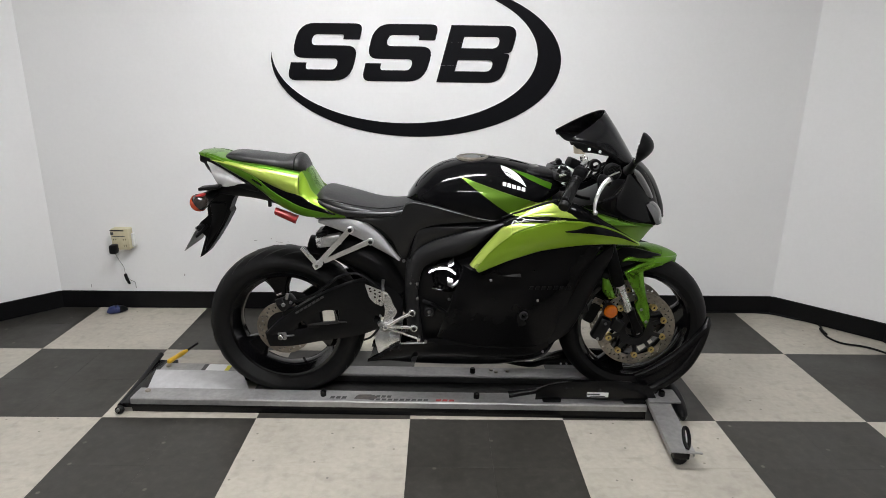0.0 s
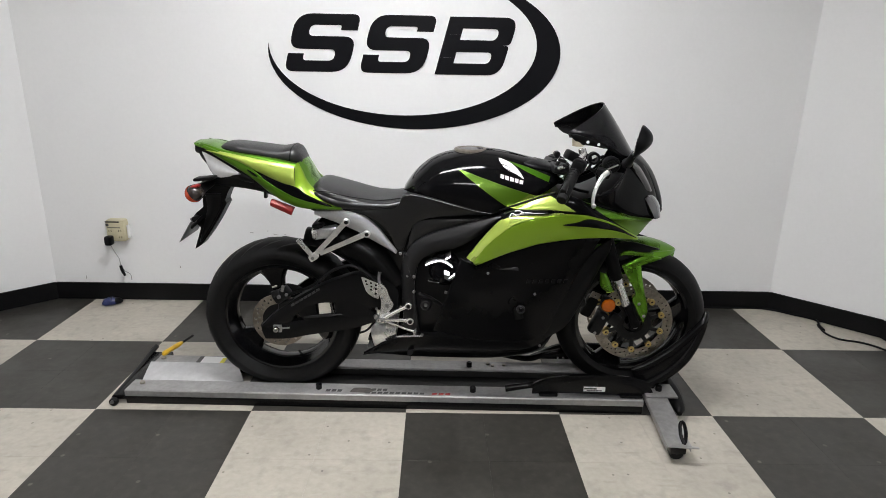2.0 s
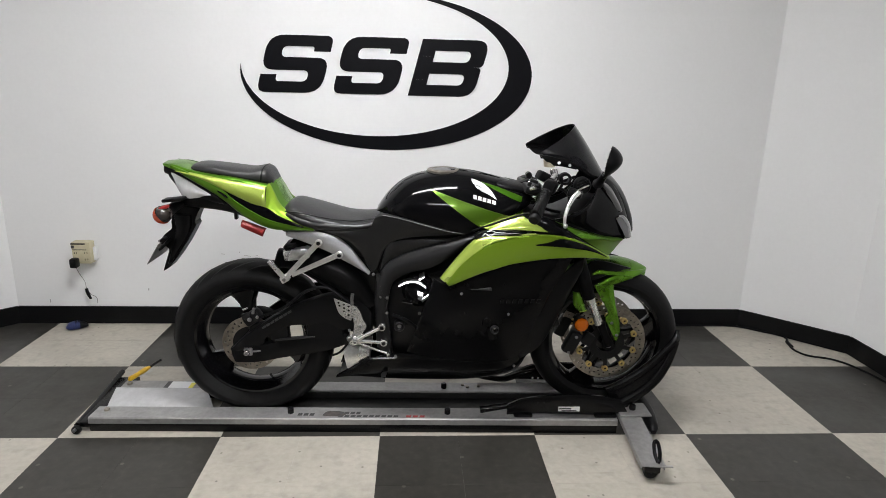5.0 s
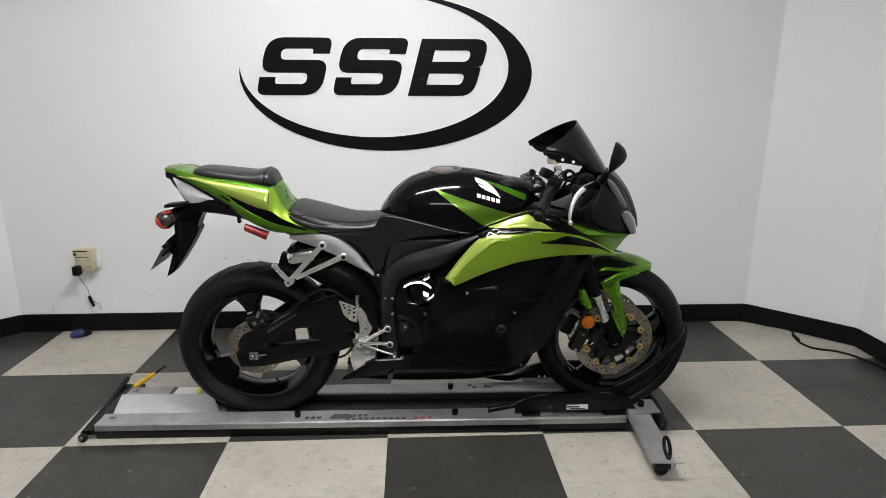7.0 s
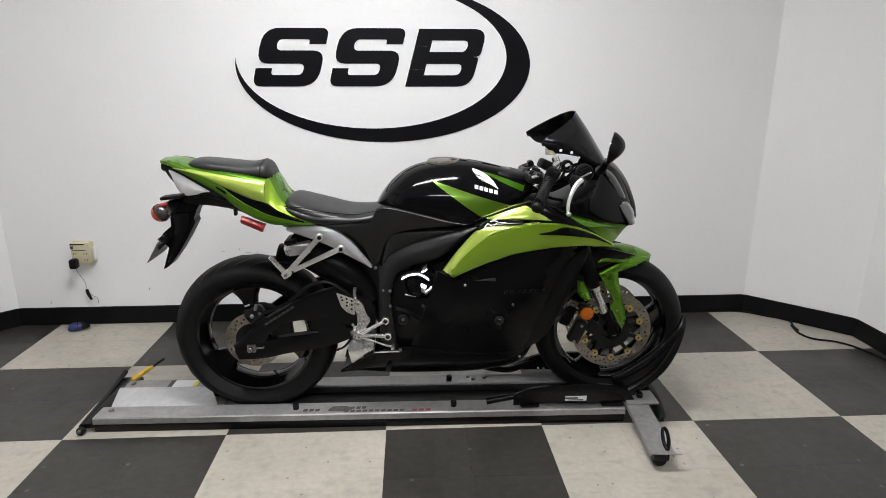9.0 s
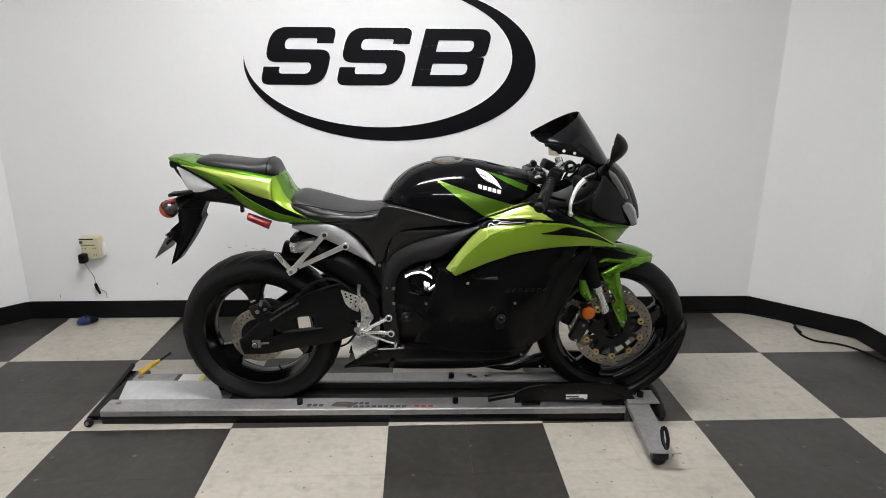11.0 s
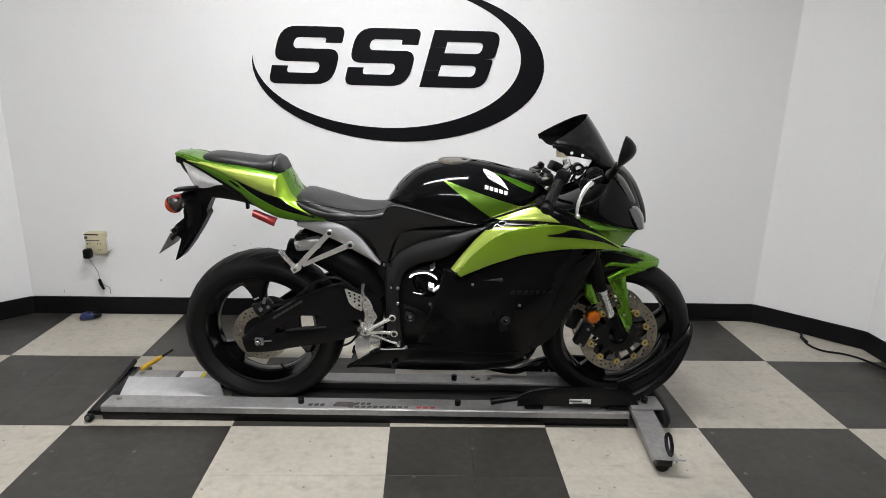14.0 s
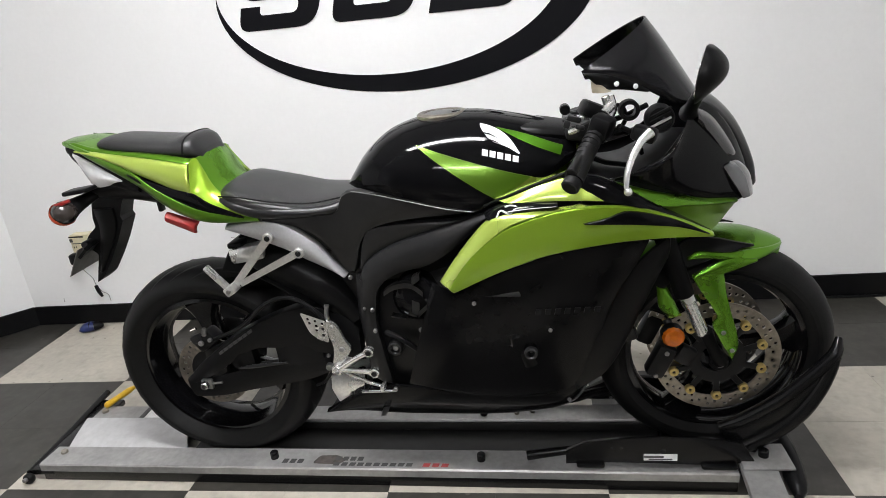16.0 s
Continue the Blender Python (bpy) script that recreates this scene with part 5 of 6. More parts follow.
pair("band_tip", [(0.552, 0.247, 0.814), (0.6, 0.247, 0.822), (0.65, 0.241, 0.834), (0.74, 0.224, 0.808), (0.825, 0.197, 0.76)], [(0.554, 0.247, 0.811), (0.62, 0.248, 0.808), (0.69, 0.24, 0.8), (0.76, 0.22, 0.785), (0.827, 0.196, 0.757)], BLACK, bike, n=20, m=3, thick=0.012, bulge=(0, 0.002, 0))
pair("nose_ledge", [(0.612, 0.2, 0.893), (0.664, 0.196, 0.874), (0.723, 0.182, 0.853), (0.776, 0.16, 0.836), (0.87, 0.102, 0.811), (0.911, 0.072, 0.8)],
     [(0.625, 0.207, 0.88), (0.664, 0.208, 0.86), (0.721, 0.203, 0.83), (0.781, 0.182, 0.822), (0.854, 0.134, 0.807), (0.912, 0.086, 0.795)], MIDGREEN, bike, "bright green ledge under the nose", n=20, m=4, thick=0.01, bulge=(0, 0.002, 0.001))
# the panel's darker olive also holds the shade of its inward lean
pair("nose_panel", [(0.655, 0.21, 0.862), (0.721, 0.203, 0.829), (0.781, 0.182, 0.821), (0.854, 0.134, 0.806), (0.912, 0.086, 0.794)],
     [(0.66, 0.208, 0.856), (0.721, 0.198, 0.818), (0.773, 0.178, 0.787), (0.832, 0.152, 0.747), (0.905, 0.074, 0.782)], OLIVE, bike, "green nose panel", n=20, m=6, thick=0.01, bulge=(0, -0.003, 0))
NOSE_A = [(0.672, 0.2, 0.912), (0.735, 0.188, 0.938), (0.77, 0.165, 0.985), (0.788, 0.135, 1.036), (0.84, 0.095, 1.016), (0.897, 0.058, 0.952), (0.939, 0.035, 0.863), (0.952, 0.028, 0.803)]
NOSE_B = [(0.612, 0.2, 0.896), (0.66, 0.2, 0.887), (0.7, 0.192, 0.874), (0.75, 0.172, 0.853), (0.8, 0.15, 0.83), (0.86, 0.11, 0.806), (0.91, 0.07, 0.792)]
pair("upper_cowl", NOSE_A, NOSE_B, BLACK, bike, "gloss black upper cowl", n=28, m=8, bulge=(0.004, 0.012, 0))
FRONT_A = NOSE_A[3:]
part("cowl_front", patch(FRONT_A, [(x, -w, z) for x, w, z in FRONT_A], n=20, m=12, bulge=(0.022, 0, 0.012), inner=(-0.006, 0, -0.003)), BLACK, bike, "gloss black nose")
pair("headlight", [(0.885, 0.084, 0.893), (0.914, 0.066, 0.884), (0.944, 0.048, 0.85), (0.957, 0.042, 0.802)], [(0.868, 0.108, 0.882), (0.885, 0.103, 0.855), (0.905, 0.096, 0.825), (0.922, 0.082, 0.798)], GREYLENS, bike, "smoky headlight lens", n=16, m=6, thick=0.02, bulge=(0.004, 0.008, 0))
pair("cowl_window", [(0.79, 0.135, 1.03), (0.84, 0.097, 1.0), (0.885, 0.066, 0.945), (0.908, 0.055, 0.905)], [(0.8, 0.139, 0.995), (0.83, 0.124, 0.965), (0.858, 0.105, 0.93), (0.88, 0.09, 0.9)], FLANK, bike, "cowl flank, wall reflection put into its grey", n=12, m=5, thick=0.006, bulge=(0.004, 0.007, 0))
part("inner_cowl", body([(0.56, 0.9), (0.66, 0.9), (0.76, 0.95), (0.84, 0.95)], [(0.56, 0.8), (0.66, 0.76), (0.76, 0.78), (0.84, 0.8)], [(0.56, 0.12), (0.66, 0.16), (0.76, 0.13), (0.84, 0.07)], n=14), DARK, bike)
pair("inner_panel", [(0.6, 0.185, 0.885), (0.66, 0.18, 0.9), (0.72, 0.17, 0.922), (0.775, 0.14, 0.98)], [(0.6, 0.17, 0.84), (0.66, 0.175, 0.84), (0.72, 0.17, 0.84), (0.77, 0.15, 0.84)], SATIN, bike, "black inner fairing panel", n=14, m=6)

# windscreen
bm = bmesh.new()
E1 = spline([(0.556, 0.158, 1.119), (0.61, 0.165, 1.116), (0.661, 0.162, 1.096), (0.751, 0.142, 1.043), (0.775, 0.13, 1.036)], 20)
E0 = spline([(0.71, 0, 1.213), (0.744, 0, 1.167), (0.78, 0, 1.113), (0.815, 0, 1.058), (0.83, 0, 1.03)], 20)
rows = []
for i in range(21):
    row = []
    for k in range(25):
        f = radians(-90 + 180 * k / 24)
        c, s = abs(math.cos(f)) ** 0.85, math.sin(f)
        k1 = 1 - i / 20
        e = max(0, (c - 0.14) / 0.86) * k1 + c * (1 - k1)
        row.append(bm.verts.new((E1[i][0] + (E0[i][0] - E1[i][0]) * e + 0.014 * k1 * max(0, 1 - c / 0.14) ** 1.5, -E1[i][1] * s, E1[i][2] + (E0[i][2] - E1[i][2]) * e - 0.013 * k1 * max(0, 1 - c / 0.14))))
    rows.append(row)
grid(bm, rows)
ext = bmesh.ops.extrude_face_region(bm, geom=bm.faces[:])
for v in ext["geom"]:
    if isinstance(v, bmesh.types.BMVert):
        v.co += Vector((-0.003, -v.co.y * 0.02, -0.003))
screen = part("windscreen", bm, SMOKE, bike, "dark smoked double-bubble windscreen", 60)
pair("screen_flange", [(0.562, 0.16, 1.117), (0.6, 0.165, 1.113), (0.65, 0.164, 1.098), (0.7, 0.154, 1.07)], [(0.566, 0.157, 1.112), (0.602, 0.158, 1.082), (0.645, 0.158, 1.076), (0.695, 0.152, 1.066)], SATIN, screen, "black lower lip of the screen", n=14, m=4, thick=0.005, bulge=(0, 0.004, 0))
for s in (-1, 1):
    for x, z, w in ((0.63, 1.09, 0.166), (0.669, 1.082, 0.162)):
        part("screen_screw", bolt((x, s * w, z), (0, s, 0.1), 0.0055, 0.003), WHITE, screen)

# mirror
at = pose(0.772, -0.235, 1.052, 0, 9, -20)
bm = bmesh.new()
rows = []
for i in range(19):
    v = i / 18
    z, deep = 0.107 * v, 0.058 * math.sin(math.pi * (0.03 + 0.94 * v)) ** 0.75 * (0.45 + 0.62 * v)
    half = 0.06 * math.sin(math.pi * (0.05 + 0.9 * v)) ** 0.5
    rows.append([bm.verts.new((deep * math.cos(a) ** 0.8, half * math.sin(a), z)) for a in np.linspace(-math.pi / 2 + 0.001, math.pi / 2 - 0.001, 17)])
grid(bm, rows, closed=True)
bm.faces.new(rows[0])
bm.faces.new(rows[-1])
bm.transform(at)
mir = part("mirror", bm, SATIN, bike, "black teardrop mirror on a short stalk", 50)
part("mirror_glass", plate(rounded([(-0.05, 0.012, 0.02), (0.05, 0.012, 0.02), (0.046, 0.096, 0.03), (-0.046, 0.096, 0.03)]), 0.002, lambda u, v, o: (-0.0004 - o, u, v)), CHROME, mir, "mirror glass").matrix_basis = at
part("mirror_stalk", tube([(0.785, -0.125, 1.012), (0.776, -0.18, 1.03), (0.778, -0.225, 1.062)], [0.02, 0.014, 0.012], 12, 12), SATIN, mir)

# handlebars and cockpit
for s in (-1, 1):
    back = 0.0 if s < 0 else 0.09
    bar = part("handlebar", rod((0.6, s * 0.19, 1.02 - back * 0.5), (0.525 + back, s * 0.34, 0.95 - back * 0.5), 0.011), DARK, bike, "black clip-on bar")
    part("grip", tube([(0.577 + back * 0.4, s * 0.245, 1.0 - back * 0.5), (0.552 + back * 0.7, s * 0.29, 0.966 - back * 0.5), (0.53 + back, s * 0.33, 0.934 - back * 0.5)], [0.0185, 0.019, 0.0195], 16, 14), RUBBER, bar, "black rubber grip")
    for k in range(9):
        q = k / 8
        c0 = Vector((0.573 + back * 0.4 - q * (0.043 - back * 0.5), s * (0.253 + 0.07 * q), 0.996 - back * 0.5 - 0.056 * q))
        d0 = Vector((-0.5, s * 0.86, -0.48)).normalized() * 0.0022
        part("grip_rib", rod(c0 - d0, c0 + d0, 0.0195, 16), SATIN, bar)
    part("bar_end", rod((0.53 + back, s * 0.33, 0.934 - back * 0.5), (0.52 + back, s * 0.345, 0.922 - back * 0.5), 0.0185, 16), RUBBER, bar)
    part("switch_box", block((0.045, 0.05, 0.045), (0.595, s * 0.215, 1.014 - back * 0.6), (0, 20, s * 25), 0.01), SATIN, bar)
    part("lever", tube([(0.684, s * 0.262, 1.004 - back), (0.664, s * 0.275, 0.99 - back), (0.646, s * 0.29, 0.964 - back), (0.634, s * 0.305, 0.934 - back), (0.632, s * 0.312, 0.906 - back)], [0.011, 0.009, 0.0075, 0.006, 0.005], 10, 20), ALU, bar, "bare aluminium lever")
    bm = bmesh.new()
    bmesh.ops.create_uvsphere(bm, u_segments=14, v_segments=10, radius=0.0085)
    bm.transform(pose(0.635, s * 0.314, 0.9 - back))
    part("lever_ball", bm, ALU, bar)
    part("lever_clamp", block((0.05, 0.035, 0.03), (0.675, s * 0.245, 0.998 - back), (0, 15, s * 20), 0.008), SATIN, bar)
part("top_clamp", block((0.09, 0.24, 0.03), (0.57, 0, 0.975), (0, 12, 0), 0.01), FRAME, bike, "black top fork clamp")
for y in (-0.1, 0.1):
    part("fork_cap", rod((0.565, y, 0.975), (0.558, y, 1.003), 0.024, 16), DARK, bike)
part("steering_nut", rod((0.57, 0, 0.98), (0.565, 0, 1.002), 0.02, 6), ALU, bike)
part("ignition", rod((0.545, 0, 0.98), (0.537, 0, 1.0), 0.02, 18), SATIN, bike)
res = part("brake_reservoir", lathe([(0.0005, 0.018), (0.021, 0.018), (0.023, 0.014), (0.02, -0.015), (0.0005, -0.017)], (0, 0, 0), 24), CREAM, bike, "pale brake fluid reservoir")
res.matrix_basis = pose(0.602, -0.14, 1.088, -90, 0, 0)
part("reservoir_cap", lathe([(0.0005, 0.026), (0.016, 0.026), (0.021, 0.023), (0.021, 0.0165), (0.0005, 0.0165)], (0, 0, 0), 24), SATIN, res)
part("reservoir_stay", tube([(0.618, -0.16, 1.066), (0.622, -0.17, 1.04), (0.612, -0.185, 1.02)], [0.008, 0.009, 0.007], 10, 8), CHROME, bike)
part("cable_loop", tube([(0.6, -0.18, 1.03), (0.625, -0.16, 1.046), (0.646, -0.15, 1.036), (0.65, -0.15, 1.012), (0.635, -0.16, 0.99)], 0.005, 8, 24), SATIN, bike, "black cable loop")
part("control_cable", tube([(0.58, -0.2, 1.0), (0.56, -0.17, 0.96), (0.6, -0.13, 0.92), (0.66, -0.1, 0.9)], 0.006, 8, 20), SATIN, bike)
part("control_cable", tube([(0.63, -0.21, 1.01), (0.67, -0.17, 0.98), (0.69, -0.12, 0.93)], 0.006, 8, 16), SATIN, bike)
part("switch_gear", block((0.055, 0.05, 0.034), (0.581, -0.17, 1.04), (0, 25, 12), 0.009), SATIN, bike)
part("gear_knob", rod((0.522, -0.175, 1.05), (0.522, -0.2, 1.05), 0.011, 12), SATIN, bike)
for x, z, w, h in ((0.54, 1.03, 0.03, 0.012), (0.552, 1.012, 0.02, 0.01), (0.525, 1.02, 0.014, 0.016)):
    part("switch_button", block((w, 0.012, h), (x, -0.2, z), (0, 18, 0), 0.003), MATT, bike)
part("adjuster", rod((0.53, -0.19, 1.0), (0.548, -0.2, 1.008), 0.006, 8), ALU, bike, "small bare metal adjuster")
part("clamp_bolt", bolt((0.556, -0.198, 1.03), (0, -1, 0), 0.005, 0.004), ALU, bike)
part("bar_clamp", lathe([(0.013, 0.18), (0.021, 0.18), (0.022, 0.176), (0.022, 0.155), (0.013, 0.155)], (0.655, 0, 1.035), 20), SATIN, bike)
part("gauge_edge", tube([(0.62, -0.12, 1.005), (0.66, -0.13, 1.02), (0.7, -0.12, 1.035)], 0.006, 8, 12), SATIN, bike)
part("cylinder_body", rod((0.606, -0.17, 1.068), (0.616, -0.17, 1.032), 0.0085, 12), ALU, bike, "bare metal cylinder")
part("red_switch", block((0.012, 0.01, 0.01), (0.597, -0.19, 1.021), (0, 20, 0), 0.003), RED, bike, "small red switch")
part("master_cylinder", rod((0.6, -0.19, 1.035), (0.622, -0.17, 1.05), 0.011), ALU, bike, "bare metal master cylinder")
part("air_vent", lathe([(0.01, 0.19), (0.025, 0.19), (0.03, 0.183), (0.03, 0.16), (0.01, 0.16)], (0.716, 0, 1.014), 24), SATIN, bike)
for k in range(4):
    part("vent_slat", block((0.045, 0.006, 0.005), (0.716, -0.19, 0.998 + 0.0105 * k), (0, -25, 0), 0.001), ALU if k == 1 else SATIN, bike)
for s in (-1, 1):
    ind = part("front_indicator", rod((0.77, s * 0.11, 0.47), (0.77, s * 0.14, 0.47), 0.028, 24), SATIN, bike, "round front indicator")
    bm = lathe([(0.0005, 0.152), (0.012, 0.151), (0.022, 0.147), (0.027, 0.14), (0.027, 0.134), (0.0005, 0.134)], (0.77, 0, 0.47), 12, side=-s)
    part("lens", bm, AMBER, ind, "faceted amber indicator lens", 12)
part("horn_stay", rod((0.76, -0.1, 0.5), (0.77, -0.115, 0.475), 0.01), DARK, bike)
for x, z, w in ((0.474, 0.545, 0.222), (0.3, 0.625, 0.232), (0.515, 0.31, 0.165)):
    part("fairing_bolt", bolt((x, -w - 0.004, z), (0, -1, 0), 0.005, 0.003), BOLT, bike)
# chrome arc stands in for a highlight on the fairing opening
part("clamp_ring", lathe([(0.014, 0.23), (0.0165, 0.2345), (0.0185, 0.23), (0.0165, 0.2)], (0.397, 0, 0.514), 24, 80, 130), CHROME, bike, "chrome arc added as the highlight of the fairing opening")
part("duct_boss", lathe([(0.008, 0.232), (0.012, 0.235), (0.016, 0.232), (0.016, 0.2), (0.008, 0.2)], (0.426, 0, 0.484), 20), FRAME, bike)
part("duct_bolt", bolt((0.427, -0.224, 0.488), (0, -1, 0), 0.004, 0.004), BOLT, bike)
part("water_hose", tube([(0.38, -0.19, 0.5), (0.41, -0.2, 0.48), (0.425, -0.2, 0.44)], [0.02, 0.022, 0.02], 14, 12), SATIN, bike)
part("belly_tab", patch([(0.01, 0.16, 0.262), (0.03, 0.16, 0.268)], [(0.004, 0.16, 0.25), (0.02, 0.16, 0.25)], n=4, m=2, thick=0.05), BOLT, bike)

# ---- the wheeled mover ----
MOVER = pose(0, 0.012, 0, 0, 0, -1.0)
mover = thing("motorcycle_mover", "aluminium and black steel motorcycle mover on casters", "motorcycle stand", at=MOVER)


def rail(y0, y1, x0, x1, top, low, lip, slant=0.0):
    """A folded rail: flat top and upright outer face."""
    bm = bmesh.new()
    s = 1 if y1 > y0 else -1
    prof = [(y0, low), (y0, top - 0.004), (y0 + s * 0.004, top), (y1 - s * 0.004, top), (y1, top - 0.004), (y1, top - lip), (y1 - s * 0.006, top - lip),
            (y1 - s * 0.006, top - 0.008), (y0 + s * 0.008, top - 0.008), (y0 + s * 0.008, low)]
    rows = [[bm.verts.new((x + (slant * (y - y0) / (y1 - y0) if x < 0 else 0), y, z)) for y, z in prof] for x in (x0, x0 + 0.002, x1 - 0.002, x1)]
    grid(bm, rows, closed=True)
    bm.faces.new(rows[0])
    bm.faces.new(rows[-1])
    return bm


near = part("near_rail", rail(0.009, 0.098, -1.12, 0.94, 0.062, 0.036, 0.02, 0.003), RAIL, mover, "scuffed aluminium rail")
far = part("far_rail", rail(0.318, 0.239, -1.11, 0.94, 0.062, 0.03, 0.009), RAIL, mover, "scuffed aluminium rail")
bm = block((1.62, 0.138, 0.006), (0.14, 0.1685, 0.022), bevel=0.001)
part("tray", bm, GUMMAT, mover, "worn black wheel tray")
part("tray_side", block((1.62, 0.004, 0.026), (0.14, 0.236, 0.04), bevel=0.001), GUMMAT, mover)
part("ramp_plate", patch([(-1.098, -0.104, 0.046), (-0.9, -0.104, 0.046), (-0.672, -0.104, 0.046)], [(-1.118, -0.236, 0.07), (-0.9, -0.236, 0.07), (-0.745, -0.236, 0.068)], n=8, m=4, inner=(0, 0, -0.012), bulge=(0, 0, 0.002), sink=0), RAIL_B, mover, "bright bent aluminium ramp plate")
# black blocks fill the dark band between rail and floor
part("under_channel", block((2.06, 0.05, 0.054), (-0.09, 0.037, 0.0275), bevel=0.003), POWDER, mover)
part("under_channel", block((2.0, 0.03, 0.05), (-0.08, 0.288, 0.0265), bevel=0.003), POWDER, mover)
end = part("end_bar", tube([(-1.16, 0.005, 0.03), (-1.172, 0.2, 0.034), (-1.188, 0.43, 0.045)], 0.012, 14, 12), POWDER, mover, "black steel end tube")
part("end_bracket", block((0.09, 0.38, 0.02), (-1.13, 0.2, 0.03), (0, 0, 2), bevel=0.003), POWDER, end)
part("end_wheel", lathe([(0.005, 0.01), (0.014, 0.01), (0.017, 0.006), (0.017, -0.006), (0.014, -0.01), (0.005, -0.01)], (-1.16, -0.004, 0.0175), 20), RUBBER, end)
part("wheel_bolt", rod((-1.16, -0.012, 0.0225), (-1.16, -0.024, 0.0225), 0.007, 10), BOLT, end)


def knob(x, y, z, material, r=0.012, h=0.022, name="stop_knob"):
    bm = rod((x, y, z - 0.003), (x, y, z + h), r, 14, bevel=0.25)
    return part(name, bm, material, near)


for x, y in ((-0.355, 0.054), (0.265, 0.054)):
    knob(x, y, 0.062, POWDER)
for x, y in ((0.257, 0.267),):
    knob(x, y, 0.062, POWDER)
for x, y in ((-1.074, 0.066), (-1.084, 0.282)):
    knob(x, y, 0.062, STEEL, 0.011, 0.009, "rail_bolt")
for x, y in ((0.845, 0.062), (0.36, 0.272), (0.41, 0.28), (0.34, 0.29)):
    knob(x, y, 0.062, STEEL, 0.008, 0.007, "rail_bolt")

# cross foot with caster
FOOT = pose(0.979, -0.122, 0.0, 0, 0, -4.4)
bm = block((0.085, 0.37, 0.006), (0, 0, 0.073), bevel=0.001)
for dx in (-0.0405, 0.0405):
    block((0.004, 0.37, 0.016), (dx, 0, 0.063), bevel=0.001, bm=bm)
foot = part("cross_foot", bm, RAIL, mover, "aluminium cross foot plate")
foot.matrix_basis = FOOT
part("foot_cap", block((0.125, 0.1, 0.008), (1.01, 0.055, 0.081), bevel=0.002), RAIL, mover)
part("foot_lip", block((0.11, 0.012, 0.005), (0.012, -0.186, 0.072), bevel=0.002), RAIL, foot)
knob(1.01, 0.055, 0.083, POWDER, 0.013, 0.022)
for x, y in ((0.004, -0.142), (0.02, 0.72)):
    part("caster", lathe([(0.002, 0.02), (0.02, 0.02), (0.025, 0.015), (0.025, -0.015), (0.02, -0.02), (0.002, -0.02)], (x, y, 0.0255), 24), RUBBER, foot, "black rubber caster")
part("caster_fork", block((0.055, 0.052, 0.036), (0.004, -0.148, 0.05), bevel=0.005), POWDER, foot)
RING = [(1.02, -0.27, 0.085), (1.028, -0.262, 0.09), (1.036, -0.245, 0.115), (1.034, -0.225, 0.145), (1.026, -0.22, 0.155), (1.016, -0.225, 0.145), (1.012, -0.25, 0.11), (1.02, -0.27, 0.085)]
part("lift_ring", tube([(1.024 + (x - 1.024) * 0.8 - 0.038, y - 0.03, 0.08 + (z - 0.085) * 0.76) for x, y, z in RING], 0.0065, 8, 32), POWDER, mover, "black pull ring")
part("far_foot", block((0.1, 0.3, 0.05), (1.0, 0.47, 0.052), bevel=0.004), POWDER, mover, "black far cross foot")
part("foot_arm", tube([(1.085, 0.2, 0.06), (1.08, 0.08, 0.058), (1.07, -0.02, 0.05), (1.062, -0.05, 0.044)], [0.026, 0.028, 0.022, 0.01], 14, 14), SATIN, mover, "black steel arm")

# wheel chock
chock = part("wheel_chock", patch([(0.5, -0.045, 0.112), (0.53, -0.045, 0.128), (0.57, -0.045, 0.142), (0.65, -0.045, 0.152), (0.76, -0.045, 0.156), (0.86, -0.045, 0.154), (0.95, -0.045, 0.138)],
     [(0.5, -0.045, 0.07), (0.6, -0.045, 0.075), (0.7, -0.045, 0.075), (0.8, -0.045, 0.072), (0.88, -0.045, 0.072), (0.985, -0.045, 0.08)], n=24, m=4, thick=-0.012, bulge=(0, 0.006, 0)), POWDER, mover, "black steel wheel chock")
part("chock_side", patch([(0.53, -0.335, 0.085), (0.58, -0.335, 0.108), (0.65, -0.335, 0.14), (0.8, -0.335, 0.15), (0.95, -0.335, 0.135)],
     [(0.53, -0.335, 0.07), (0.6, -0.335, 0.07), (0.7, -0.335, 0.07), (0.8, -0.335, 0.07), (0.97, -0.335, 0.08)], n=20, m=4, thick=0.012), POWDER, chock)
part("chock_handle", tube([(0.395, 0.055, 0.078), (0.45, 0.055, 0.088), (0.52, 0.055, 0.1)], [0.014, 0.013, 0.012], 12, 10), POWDER, chock)
part("chock_handle", tube([(0.4, 0.33, 0.093), (0.46, 0.33, 0.08), (0.53, 0.33, 0.076), (0.6, 0.33, 0.1), (0.66, 0.33, 0.115)], [0.012, 0.012, 0.014, 0.014, 0.014], 12, 18), POWDER, chock)
part("chock_foot", block((0.075, 0.05, 0.014), (0.565, 0.048, 0.069), (0, 0, 0), 0.006), POWDER, chock)
part("chock_foot", block((0.09, 0.05, 0.014), (0.895, 0.046, 0.069), (0, 0, 0), 0.006), POWDER, chock)
for y, d in ((0.075, 0.0), (0.33, 0.0)):
    part("wheel_hoop", tube([(0.9, y, 0.16), (0.965, y, 0.19), (1.05, y, 0.252), (1.12, y, 0.325), (1.158, y, 0.375), (1.172, y + (0.02 if y < 0.2 else -0.02), 0.41)], [0.012, 0.016, 0.017, 0.016, 0.016, 0.008], 14, 30), POWDER, chock, "bent black steel hoop")
    part("hoop_brace", tube([(0.935, y, 0.085), (1.02, y, 0.135), (1.09, y, 0.2), (1.13, y, 0.27), (1.15, y, 0.33), (1.158, y, 0.37)], [0.02, 0.022, 0.022, 0.02, 0.018, 0.016], 14, 30), POWDER, chock)
